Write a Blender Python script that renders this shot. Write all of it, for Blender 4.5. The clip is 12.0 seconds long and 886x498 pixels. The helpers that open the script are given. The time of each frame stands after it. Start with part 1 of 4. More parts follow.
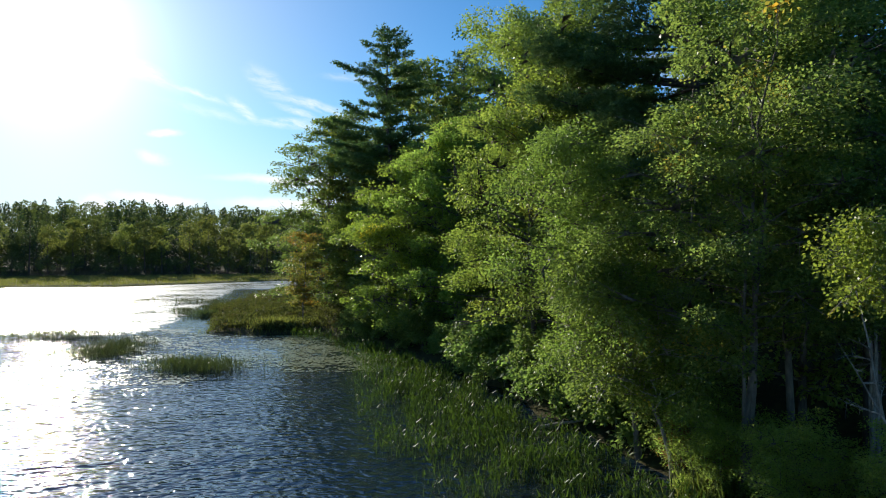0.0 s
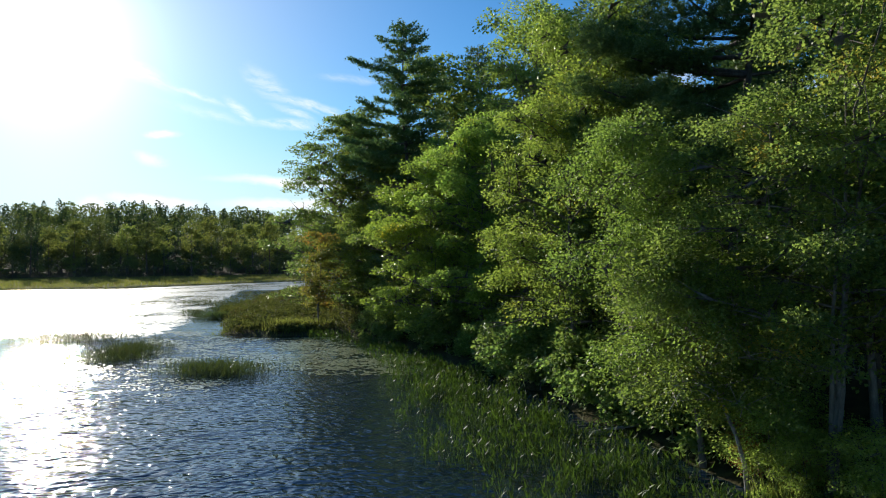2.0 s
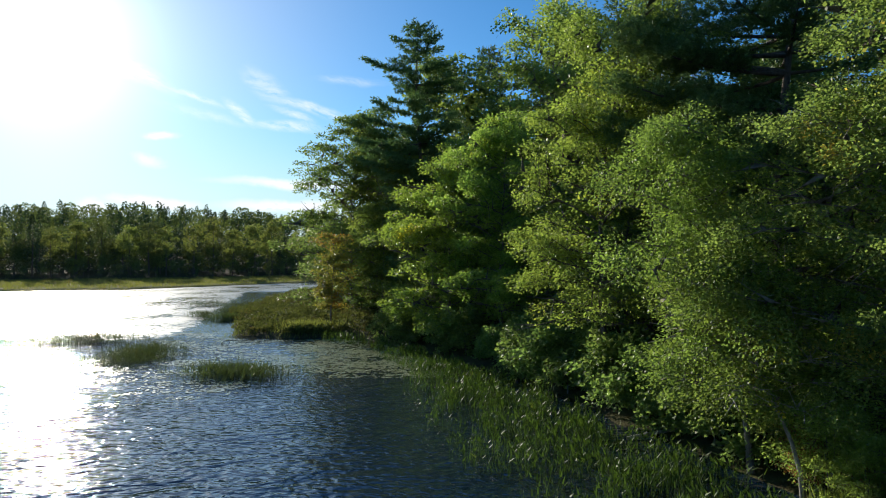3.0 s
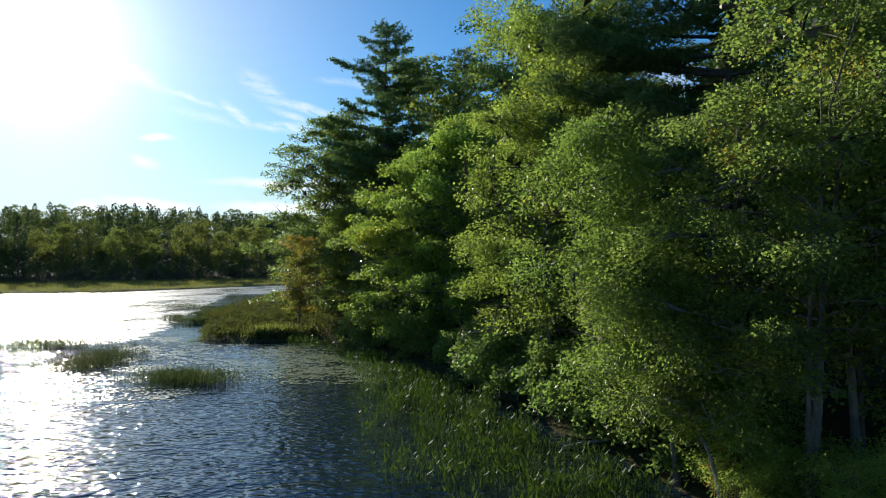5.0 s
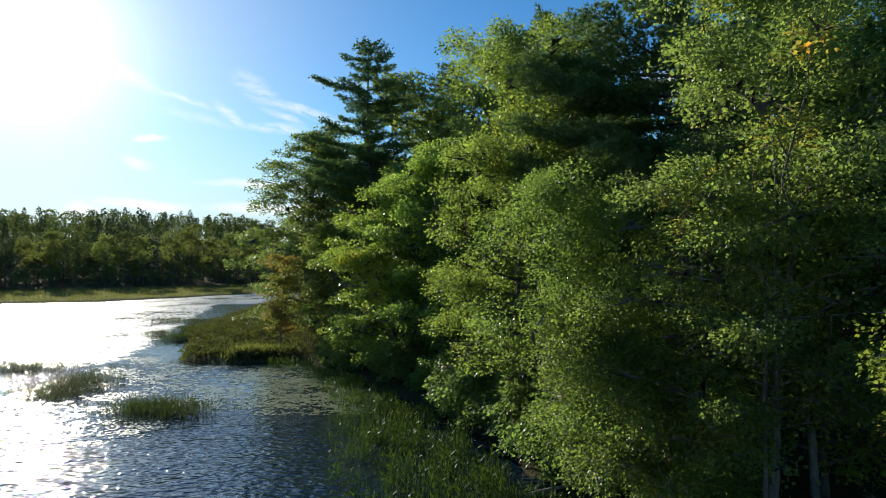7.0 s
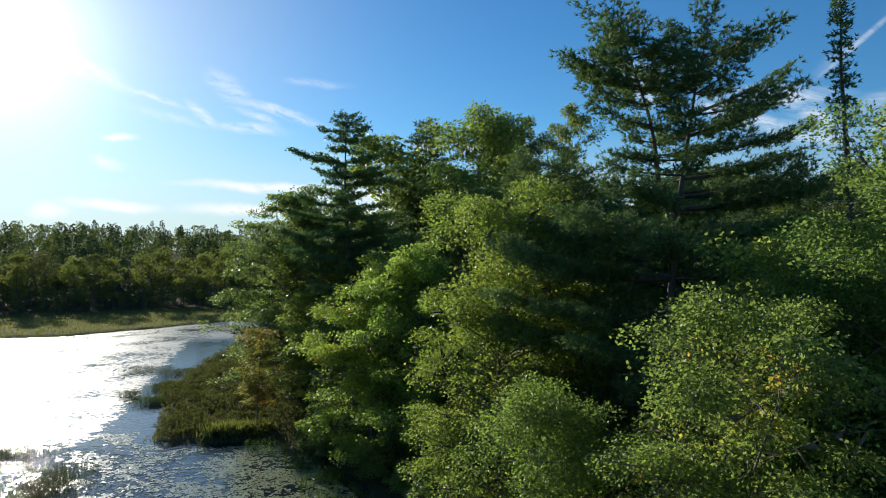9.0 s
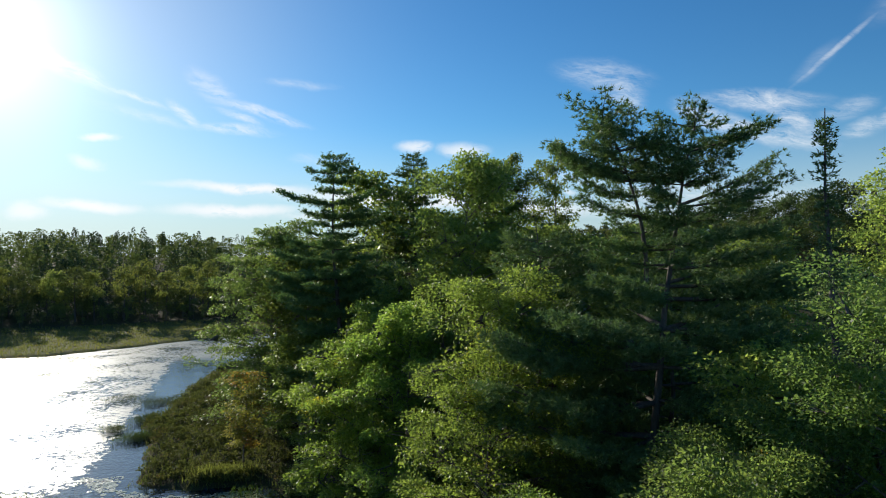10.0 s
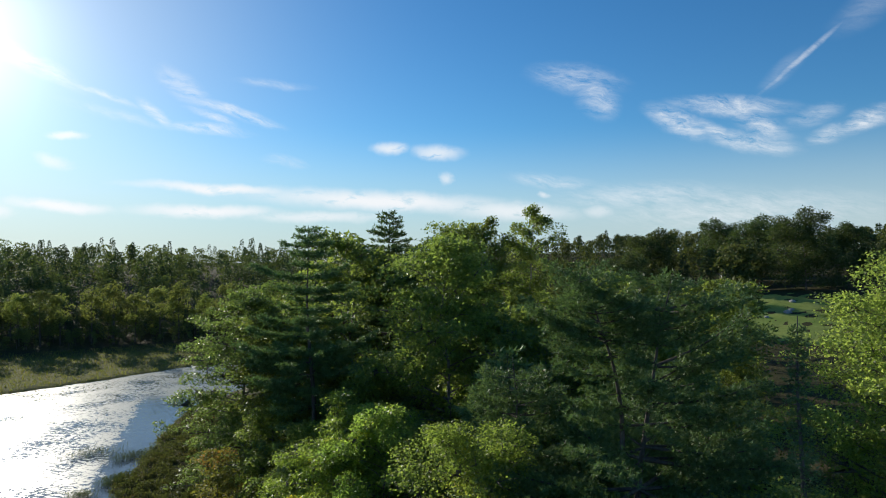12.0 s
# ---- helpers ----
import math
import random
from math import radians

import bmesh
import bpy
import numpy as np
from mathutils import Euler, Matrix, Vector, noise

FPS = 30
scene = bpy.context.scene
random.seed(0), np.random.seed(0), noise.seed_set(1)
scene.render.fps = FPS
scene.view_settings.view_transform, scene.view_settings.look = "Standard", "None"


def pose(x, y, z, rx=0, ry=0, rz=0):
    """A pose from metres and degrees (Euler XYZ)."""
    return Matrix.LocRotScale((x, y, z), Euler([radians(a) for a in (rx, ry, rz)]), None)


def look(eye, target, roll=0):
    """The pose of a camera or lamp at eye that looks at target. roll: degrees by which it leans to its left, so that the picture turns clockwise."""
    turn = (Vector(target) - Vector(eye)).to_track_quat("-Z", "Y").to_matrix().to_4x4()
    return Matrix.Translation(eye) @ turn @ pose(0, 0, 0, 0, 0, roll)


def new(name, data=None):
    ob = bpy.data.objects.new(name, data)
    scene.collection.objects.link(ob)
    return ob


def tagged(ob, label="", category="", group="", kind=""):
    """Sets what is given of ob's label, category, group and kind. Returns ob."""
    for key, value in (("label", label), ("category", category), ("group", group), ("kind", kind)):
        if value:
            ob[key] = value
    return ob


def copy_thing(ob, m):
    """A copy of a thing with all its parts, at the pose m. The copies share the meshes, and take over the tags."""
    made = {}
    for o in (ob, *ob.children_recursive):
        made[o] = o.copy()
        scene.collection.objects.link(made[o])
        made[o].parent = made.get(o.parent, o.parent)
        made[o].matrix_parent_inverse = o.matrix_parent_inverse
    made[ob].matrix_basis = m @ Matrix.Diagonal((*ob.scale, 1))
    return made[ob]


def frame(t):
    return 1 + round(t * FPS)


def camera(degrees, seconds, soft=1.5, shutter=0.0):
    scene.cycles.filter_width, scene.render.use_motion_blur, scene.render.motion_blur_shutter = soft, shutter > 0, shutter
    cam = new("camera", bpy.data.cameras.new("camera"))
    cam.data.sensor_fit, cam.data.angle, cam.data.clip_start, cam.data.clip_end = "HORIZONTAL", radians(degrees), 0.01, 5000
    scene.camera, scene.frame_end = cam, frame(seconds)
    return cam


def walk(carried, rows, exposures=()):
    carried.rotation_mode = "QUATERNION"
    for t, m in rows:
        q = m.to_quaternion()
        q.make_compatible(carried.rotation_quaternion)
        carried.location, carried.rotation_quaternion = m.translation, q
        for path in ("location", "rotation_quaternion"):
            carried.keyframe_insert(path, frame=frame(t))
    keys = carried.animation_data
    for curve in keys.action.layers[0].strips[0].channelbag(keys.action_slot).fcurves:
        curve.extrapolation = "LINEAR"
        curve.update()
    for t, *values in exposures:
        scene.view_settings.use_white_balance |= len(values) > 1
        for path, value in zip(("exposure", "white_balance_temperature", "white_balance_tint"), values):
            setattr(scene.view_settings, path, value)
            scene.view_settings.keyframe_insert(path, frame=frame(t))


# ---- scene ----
cam = camera(70.3, 12.0, soft=1.02)
METRES, EYE, TILT, LEAN, TURN = 25.0, 6.6, 0.38, 0.0, 0.0
ROWS = [
    (0.0, 0.0, 0.0, 0.0, 0.0, 0.0, -0.0),
    (0.5, 0.0074, 0.0131, -0.001, -0.03, 0.02, 0.08),
    (1.0, 0.008, 0.024, -0.0014, -0.08, -0.0, 0.18),
    (1.5, -0.018, 0.0332, -0.0021, -0.12, -0.01, 0.24),
    (2.0, -0.0662, 0.0422, -0.0021, -0.15, 0.0, 0.3),
    (2.5, -0.118, 0.0514, -0.0041, -0.2, 0.09, 0.21),
    (4.5, -0.0896, 0.0781, -0.0006, -0.39, 0.32, 0.16),
    (5.0, -0.0257, 0.0809, 0.001, -0.54, 0.31, 0.22),
    (5.5, 0.0025, 0.0848, 0.0018, -0.64, 0.34, 0.27),
    (6.0, 0.011, 0.0879, 0.0024, -0.7, 0.34, 0.3),
    (6.5, 0.0132, 0.0917, 0.0213, -0.76, 0.37, 0.32),
    (8.5, 0.0095, 0.0842, 0.2328, -2.84, 0.4, 0.4),
    (9.0, 0.007, 0.0814, 0.2985, -3.31, 0.46, 0.4),
    (9.5, 0.0019, 0.0762, 0.363, -3.99, 0.6, 0.25),
    (10.0, -0.0042, 0.0737, 0.4299, -4.75, 0.63, 0.31),
    (10.5, -0.0076, 0.0731, 0.4963, -5.43, 0.76, 0.18),
    (11.0, -0.0093, 0.0733, 0.564, -6.21, 0.81, 0.14),
    (11.5, -0.0084, 0.0749, 0.6317, -6.9, 0.8, 0.15),
    (12.0, -0.006, 0.0778, 0.6704, -7.03, 0.81, 0.12),
]
walk(cam, [(t, pose(0, 0, EYE, TILT, LEAN, TURN) @ pose(METRES * x, METRES * y, METRES * z, 90 + pitch, roll, yaw)) for t, x, y, z, yaw, pitch, roll in ROWS],
     exposures=((0.0, 0.77), (4.5, 0.72), (6.5, 0.70), (9.0, 0.60), (12.0, 0.50)))

# ---------------------------------------------------------------- light
SUN_AZ, SUN_EL = radians(-32.5), radians(17.0)
SUN = Vector((math.sin(SUN_AZ) * math.cos(SUN_EL), math.cos(SUN_AZ) * math.cos(SUN_EL), math.sin(SUN_EL)))
lamp = bpy.data.lights.new("sun", "SUN")
lamp.energy, lamp.angle, lamp.color = 3.7, radians(0.55), (1.0, 0.93, 0.80)
new("sun", lamp).matrix_world = look(SUN * 400, (0, 0, 0))


class Nodes:
    """A short way to write node trees."""

    def __init__(self, tree):
        self.tree = tree
        tree.nodes.clear()

    def add(self, kind, inputs=None, **settings):
        n = self.tree.nodes.new(kind)
        for k, v in settings.items():
            setattr(n, k, v)
        for k, v in (inputs or {}).items():
            if isinstance(v, bpy.types.NodeSocket):
                self.tree.links.new(v, n.inputs[k])
            else:
                n.inputs[k].default_value = v
        return n

    def math(self, op, a, b=0.0, clamp=False):
        return self.add("ShaderNodeMath", {0: a, 1: b}, operation=op, use_clamp=clamp).outputs[0]

    def vec(self, op, a, b=(0, 0, 0)):
        n = self.add("ShaderNodeVectorMath", {0: a, 1: b}, operation=op)
        return n.outputs["Value"] if op in ("LENGTH", "DOT_PRODUCT", "DISTANCE") else n.outputs[0]

    def span(self, v, a, b, c=0.0, d=1.0, smooth=False):
        return self.add("ShaderNodeMapRange", {"Value": v, "From Min": a, "From Max": b, "To Min": c, "To Max": d},
                        interpolation_type="SMOOTHSTEP" if smooth else "LINEAR").outputs[0]

    def noise(self, scale, detail=3.0, rough=0.55, where=None, distortion=0.0):
        i = {"Scale": scale, "Detail": detail, "Roughness": rough, "Distortion": distortion}
        if where is not None:
            i["Vector"] = where
        return self.add("ShaderNodeTexNoise", i).outputs["Fac"]

    def ramp(self, fac, *stops):
        n = self.add("ShaderNodeValToRGB", {"Fac": fac})
        e = n.color_ramp.elements
        while len(e) < len(stops):
            e.new(0.5)
        for el, (p, c) in zip(e, stops):
            el.position, el.color = p, (*c, 1)
        return n.outputs["Color"]

    def mix(self, fac, a, b, blend="MIX"):
        n = self.add("ShaderNodeMix", {"Factor": fac}, data_type="RGBA", blend_type=blend)
        for i, v in ((6, a), (7, b)):
            if isinstance(v, bpy.types.NodeSocket):
                self.tree.links.new(v, n.inputs[i])
            else:
                n.inputs[i].default_value = (*v, 1)
        return n.outputs[2]


world = bpy.data.worlds.new("sky")
scene.world = world
world.use_nodes = True
w = Nodes(world.node_tree)
sky = w.add("ShaderNodeTexSky", sky_type="NISHITA", sun_disc=False, sun_elevation=SUN_EL, sun_rotation=SUN_AZ,
            altitude=50.0, air_density=1.0, dust_density=0.12, ozone_density=2.5)
way = w.vec("NORMALIZE", w.add("ShaderNodeTexCoord").outputs["Generated"])
xyz = w.add("ShaderNodeSeparateXYZ", {0: way})
az = w.math("MULTIPLY", w.math("ARCTAN2", xyz.outputs[0], xyz.outputs[1]), 57.2958)
el = w.math("MULTIPLY", w.math("ARCSINE", xyz.outputs[2]), 57.2958)
plan = w.add("ShaderNodeCombineXYZ", {0: az, 1: el}).outputs[0]
wob = w.add("ShaderNodeTexNoise", {"Vector": plan, "Scale": 0.25, "Detail": 5.0, "Roughness": 0.6}).outputs["Color"]
bent = w.vec("ADD", plan, w.vec("MULTIPLY", w.vec("SUBTRACT", wob, (0.5, 0.5, 0.5)), (3.2, 1.5, 0)))
# cloud streaks: azimuth, elevation, half length, half width, slope (degrees), strength; thin cirrus, then the denser low bands
CIRRUS = [(-17.5, 12.3, 1.9, 0.58, -39, 0.8), (-13.5, 11.3, 3.8, 0.52, -2, 0.8), (-15.4, 14.6, 2.7, 1.03, -35, 0.55), (-11.1, 12.8, 4.2, 0.58, -13, 0.85),
          (-13.1, 12.3, 2.5, 0.39, -18, 0.6), (-8.1, 15.4, 3.7, 0.45, -1, 0.35), (-26.4, 15.1, 4.3, 0.9, -22, 0.7), (-21.4, 13.4, 3.2, 0.32, -15, 0.7),
          (-20.2, 11.9, 4.6, 0.52, -9, 0.3), (19.1, 15.9, 4.4, 1.42, -11, 0.5), (20.9, 14.2, 2.3, 1.68, -44, 0.6), (27.8, 11.7, 3.4, 1.03, -27, 0.9)]
WISP = [(31.5, 12.7, 5.3, 0.9, -7, 0.8), (30.5, 10.6, 2.4, 0.77, -37, 0.7), (33.0, 9.7, 4.0, 0.9, -14, 0.8), (33.9, 11.0, 2.6, 1.16, -30, 0.7), (38.6, 9.8, 1.7, 0.9, 17, 0.6),
        (41.1, 10.6, 2.5, 0.9, 17, 0.85), (37.5, 11.4, 2.2, 0.9, 11, 0.4), (16.9, 7.2, 4.2, 0.77, -6, 0.5), (25.0, 5.6, 8.6, 1.42, -1, 0.5), (32.1, 4.2, 12.6, 1.93, -1, 0.5),
        (-7.0, 8.9, 2.1, 0.58, -8, 0.4)]
LOW = [(-24.0, 9.9, 1.5, 0.39, 7, 0.85), (-24.9, 7.8, 1.5, 0.64, -13, 0.6), (2.2, 10.3, 1.9, 0.64, 3, 0.8), (6.5, 10.0, 2.5, 0.77, -5, 0.75), (7.4, 7.7, 0.7, 0.64, -5, 0.6),
       (-12.6, 6.3, 7.8, 0.52, -2, 1.0), (1.4, 5.5, 13.1, 1.1, -2, 1.0), (13.2, 4.5, 6.6, 1.03, -3, 0.8), (-13.6, 4.4, 6.7, 0.64, 0, 1.0), (-4.2, 4.0, 7.3, 0.58, 0, 0.7),
       (-24.3, 4.4, 4.0, 0.58, -2, 1.0), (-28.8, 3.9, 1.7, 0.77, 3, 0.8), (16.2, 6.0, 0.8, 0.39, -6, 0.6), (20.9, 4.4, 1.7, 0.64, -5, 0.5)]
TRAIL = [(36.9, 15.7, 4.1, 0.28, 39, 0.42), (41.4, 18.6, 3.0, 1.29, 26, 0.16), (35.6, 14.9, 2.3, 0.77, 40, 0.15)]


def cloud(streaks, fine, where):
    most = None
    for a, e, l, h, slope, k in streaks:
        m = w.add("ShaderNodeMapping", {"Vector": where, "Location": (a, e, 0), "Rotation": (0, 0, radians(slope)), "Scale": (l, h, 1)}, vector_type="TEXTURE")
        v = w.span(w.vec("LENGTH", m.outputs[0]), 1.2, 0.1, 0.0, k, True)
        most = v if most is None else w.math("MAXIMUM", most, v)
    return w.math("MULTIPLY", most, fine, True)


wisp = w.noise(0.8, 9.0, 0.68, w.vec("MULTIPLY", w.add("ShaderNodeMapping", {"Vector": bent, "Rotation": (0, 0, radians(14))}).outputs[0], (0.45, 1.9, 1)), 0.15)
puff = w.noise(0.9, 6.0, 0.6, w.vec("MULTIPLY", bent, (0.5, 1.5, 1)))
cover = w.math("MAXIMUM", cloud(CIRRUS + WISP, w.span(wisp, 0.34, 0.66), w.vec("ADD", plan, w.vec("MULTIPLY", w.vec("SUBTRACT", wob, (0.5, 0.5, 0.5)), (1.6, 1.0, 0)))), cloud(LOW, w.span(puff, 0.24, 0.44), w.vec("ADD", plan, w.vec("MULTIPLY", w.vec("SUBTRACT", wob, (0.5, 0.5, 0.5)), (3.0, 1.2, 0)))))
cover = w.math("MAXIMUM", cover, cloud(TRAIL, w.span(wisp, 0.2, 0.6), w.vec("ADD", plan, w.vec("MULTIPLY", w.vec("SUBTRACT", wob, (0.5, 0.5, 0.5)), (0.8, 0.6, 0)))))
toward = w.math("MAXIMUM", w.vec("DOT_PRODUCT", way, tuple(SUN)), 0.0)
glow = w.math("ADD", w.math("MULTIPLY", w.math("POWER", toward, 170.0), 0.75), w.math("MULTIPLY", w.math("POWER", toward, 38.0), 0.13))
glow = w.math("ADD", glow, w.math("MULTIPLY", w.math("POWER", toward, 9.0), 0.05))
haze = w.span(el, 12.5, 0.5, 0.0, 0.8, True)
veil = w.math("MULTIPLY", w.math("POWER", toward, 18.0), 0.42)
blue = w.mix(1.0, w.add("ShaderNodeHueSaturation", {"Color": sky.outputs[0], "Saturation": 1.2}).outputs[0], (0.60, 0.96, 1.15), "MULTIPLY")
base = w.mix(haze, blue, (5.0, 5.85, 6.45))
base = w.mix(veil, base, (6.9, 7.3, 7.7))
sky_c = w.mix(cover, base, (8.4, 8.7, 9.0))
lit = w.mix(1.0, sky_c, w.vec("MULTIPLY", (8.2, 8.1, 8.0), w.add("ShaderNodeCombineXYZ", {0: glow, 1: glow, 2: glow}).outputs[0]), "ADD")
bg = w.add("ShaderNodeBackground", {"Color": lit, "Strength": 0.075})
w.add("ShaderNodeOutputWorld", {"Surface": bg.outputs[0]})


# ---------------------------------------------------------------- materials
def material(name, build):
    m = bpy.data.materials.new(name)
    m.use_nodes = True
    n = Nodes(m.node_tree)
    n.add("ShaderNodeOutputMaterial", {"Surface": build(n)})
    return m


def leaf_material(name, dark, light, tint, tint_share=0.5, through_share=0.54, rough=0.42, thin=2.9, gloss=0.22):
    """Leaves: each one varies, patches turn, light passes through the blade."""
    def build(n):
        geo = n.add("ShaderNodeNewGeometry")
        rnd = geo.outputs["Random Per Island"]
        obj = n.add("ShaderNodeTexCoord").outputs["Object"]
        own = n.add("ShaderNodeObjectInfo").outputs["Random"]
        c = n.mix(rnd, dark, light)
        patch = n.span(n.noise(0.42, 3.0, 0.6, n.vec("ADD", obj, n.add("ShaderNodeCombineXYZ", {0: n.math("MULTIPLY", own, 40.0)}).outputs[0])),
                       0.72 - 0.3 * tint_share, 0.80 - 0.2 * tint_share)
        c = n.mix(n.math("MULTIPLY", patch, n.span(rnd, 0.1, 0.9, 0.3, 1.0)), c, tint)
        hsv = n.add("ShaderNodeHueSaturation", {"Color": c, "Hue": n.span(own, 0, 1, 0.488, 0.512), "Value": n.span(own, 0, 1, 0.85, 1.15)}).outputs[0]
        p = n.add("ShaderNodeBsdfPrincipled", {"Base Color": hsv, "Roughness": rough, "Specular IOR Level": gloss})
        t = n.add("ShaderNodeBsdfTranslucent", {"Color": n.mix(1.0, hsv, (thin * 0.94, thin * 0.98, thin * 0.58), "MULTIPLY")})
        return n.add("ShaderNodeMixShader", {0: through_share, 1: p.outputs[0], 2: t.outputs[0]}).outputs[0]
    return material(name, build)


def bark_material(name, dark, light, scale=6.0):
    def build(n):
        obj = n.add("ShaderNodeTexCoord").outputs["Object"]
        f = n.noise(scale, 6.0, 0.65, n.vec("MULTIPLY", obj, (1, 1, 0.35)))
        c = n.ramp(f, (0.3, dark), (0.7, light))
        b = n.add("ShaderNodeBump", {"Height": f, "Strength": 0.6, "Distance": 0.05})
        return n.add("ShaderNodeBsdfPrincipled", {"Base Color": c, "Roughness": 0.9, "Normal": b.outputs[0]}).outputs[0]
    return material(name, build)


MAPLE = leaf_material("maple_leaves", (0.092, 0.136, 0.036), (0.175, 0.218, 0.054), (0.32, 0.283, 0.041), 0.25)
OAK = leaf_material("oak_leaves", (0.088, 0.118, 0.036), (0.155, 0.186, 0.050), (0.19, 0.205, 0.041), 0.2, 0.48, 0.42, 2.8, 0.25)
DARK_LEAF = leaf_material("broad_maple_leaves", (0.050, 0.076, 0.030), (0.088, 0.118, 0.042), (0.10, 0.13, 0.04), 0.2, 0.3, 0.6, 2.0, 0.15)
BIRCH = leaf_material("birch_leaves", (0.086, 0.122, 0.034), (0.152, 0.195, 0.052), (0.40, 0.31, 0.035), 0.22, 0.5, 0.42, 2.6, 0.28)
YELLOWING = leaf_material("yellowing_birch_leaves", (0.115, 0.155, 0.036), (0.19, 0.23, 0.046), (0.46, 0.33, 0.04), 0.3, 0.5, 0.4, 2.6, 0.35)
TURNING = leaf_material("turning_leaves", (0.12, 0.130, 0.032), (0.20, 0.170, 0.040), (0.34, 0.13, 0.045), 0.6, 0.42, 0.5, 2.4, 0.2)
SCARLET = leaf_material("scarlet_maple_leaves", (0.12, 0.055, 0.03), (0.26, 0.10, 0.045), (0.13, 0.12, 0.04), 0.7, 0.5, 0.45, 2.4, 0.3)
TINGED = leaf_material("tinged_maple_leaves", (0.078, 0.116, 0.040), (0.142, 0.178, 0.055), (0.52, 0.28, 0.05), 0.25, 0.56)
ASH = leaf_material("ash_leaves", (0.080, 0.130, 0.045), (0.145, 0.198, 0.066), (0.21, 0.23, 0.047), 0.25, 0.5, 0.42, 2.6)
# ash leaves lightened in colour, standing in for sunlight that shaded crowns miss
LIGHTENED = leaf_material("lightened_leaves", (0.122, 0.170, 0.050), (0.212, 0.258, 0.076), (0.28, 0.28, 0.06), 0.25, 0.58)
HEATH = leaf_material("heath_leaves", (0.050, 0.064, 0.022), (0.100, 0.108, 0.036), (0.13, 0.085, 0.040), 0.5, 0.3, 0.7, 2.6, 0.12)
NEEDLES = leaf_material("pine_needles", (0.086, 0.144, 0.060), (0.156, 0.230, 0.088), (0.158, 0.222, 0.078), 0.2, 0.22, 0.5, 2.2, 0.25)
FAR_LEAF = leaf_material("far_leaves", (0.085, 0.106, 0.036), (0.142, 0.162, 0.052), (0.150, 0.145, 0.050), 0.25, 0.24, 0.7, 1.9, 0.15)
FAR_NEEDLE = leaf_material("far_needles", (0.038, 0.061, 0.031), (0.071, 0.100, 0.042), (0.083, 0.106, 0.041), 0.2, 0.18, 0.7, 2.0, 0.15)
PALE_LEAF = leaf_material("far_birch_leaves", (0.108, 0.132, 0.042), (0.170, 0.186, 0.060), (0.18, 0.150, 0.05), 0.3, 0.44, 0.7, 2.3, 0.15)
REED = leaf_material("reed_blades", (0.024, 0.042, 0.009), (0.066, 0.100, 0.018), (0.12, 0.11, 0.03), 0.2, 0.3, 0.5, 2.0, 0.15)
RUSH = leaf_material("rush_blades", (0.035, 0.052, 0.018), (0.075, 0.095, 0.03), (0.12, 0.10, 0.04), 0.3, 0.3, 0.4, 2.0, 0.5)
SEDGE = leaf_material("sedge_blades", (0.06, 0.082, 0.022), (0.125, 0.14, 0.038), (0.17, 0.12, 0.055), 0.4, 0.35, 0.65, 2.6, 0.15)
# the same sedge with sunlight put into its colour, lighter than SEDGE
LIT_SEDGE = leaf_material("sunlit_sedge", (0.085, 0.096, 0.03), (0.145, 0.146, 0.046), (0.18, 0.115, 0.05), 0.5, 0.45, 0.65, 2.6, 0.15)
PAD = leaf_material("lily_pads", (0.22, 0.26, 0.15), (0.40, 0.44, 0.27), (0.42, 0.28, 0.21), 0.35, 0.05, 0.22, 1.0, 1.0)
BARK = bark_material("grey_bark", (0.06, 0.05, 0.04), (0.24, 0.205, 0.17))
PINE_BARK = bark_material("pine_bark", (0.05, 0.04, 0.035), (0.16, 0.13, 0.11))
PALE_BARK = bark_material("pale_bark", (0.12, 0.10, 0.085), (0.42, 0.38, 0.33), 9.0)


def ground_build(n):
    pos = n.add("ShaderNodeNewGeometry").outputs["Position"]
    a = n.noise(0.12, 4.0, 0.6, pos)
    b = n.noise(2.2, 6.0, 0.7, pos)
    c = n.mix(n.span(a, 0.4, 0.6), (0.070, 0.075, 0.026), (0.080, 0.070, 0.034))
    c = n.mix(n.span(b, 0.35, 0.7), c, (0.045, 0.036, 0.022))
    xyz = n.add("ShaderNodeSeparateXYZ", {0: pos})
    turf = n.math("MULTIPLY", n.span(xyz.outputs[1], 108.0, 114.0), n.span(n.math("SUBTRACT", n.math("MULTIPLY", xyz.outputs[0], 0.45), xyz.outputs[1]), -208.0, -196.0))
    turf = n.math("MULTIPLY", turf, n.span(xyz.outputs[0], -32.0, -36.0))
    c = n.mix(turf, c, n.mix(n.span(b, 0.3, 0.7), (0.15, 0.15, 0.045), (0.10, 0.095, 0.035)))
    bump = n.add("ShaderNodeBump", {"Height": b, "Strength": 0.8, "Distance": 0.15})
    return n.add("ShaderNodeBsdfPrincipled", {"Base Color": c, "Roughness": 0.95, "Specular IOR Level": 0.05, "Normal": bump.outputs[0]}).outputs[0]


def meadow_build(n):
    pos = n.add("ShaderNodeNewGeometry").outputs["Position"]
    b = n.noise(1.4, 6.0, 0.7, pos)
    c = n.mix(n.span(n.noise(0.1, 3.0, 0.6, pos), 0.35, 0.65), (0.20, 0.27, 0.06), (0.27, 0.31, 0.085))
    c = n.mix(n.span(b, 0.5, 0.8, 0.0, 0.6), c, (0.06, 0.08, 0.02))
    bump = n.add("ShaderNodeBump", {"Height": b, "Strength": 0.5, "Distance": 0.1})
    return n.add("ShaderNodeBsdfPrincipled", {"Base Color": c, "Roughness": 0.95, "Specular IOR Level": 0.05, "Normal": bump.outputs[0]}).outputs[0]


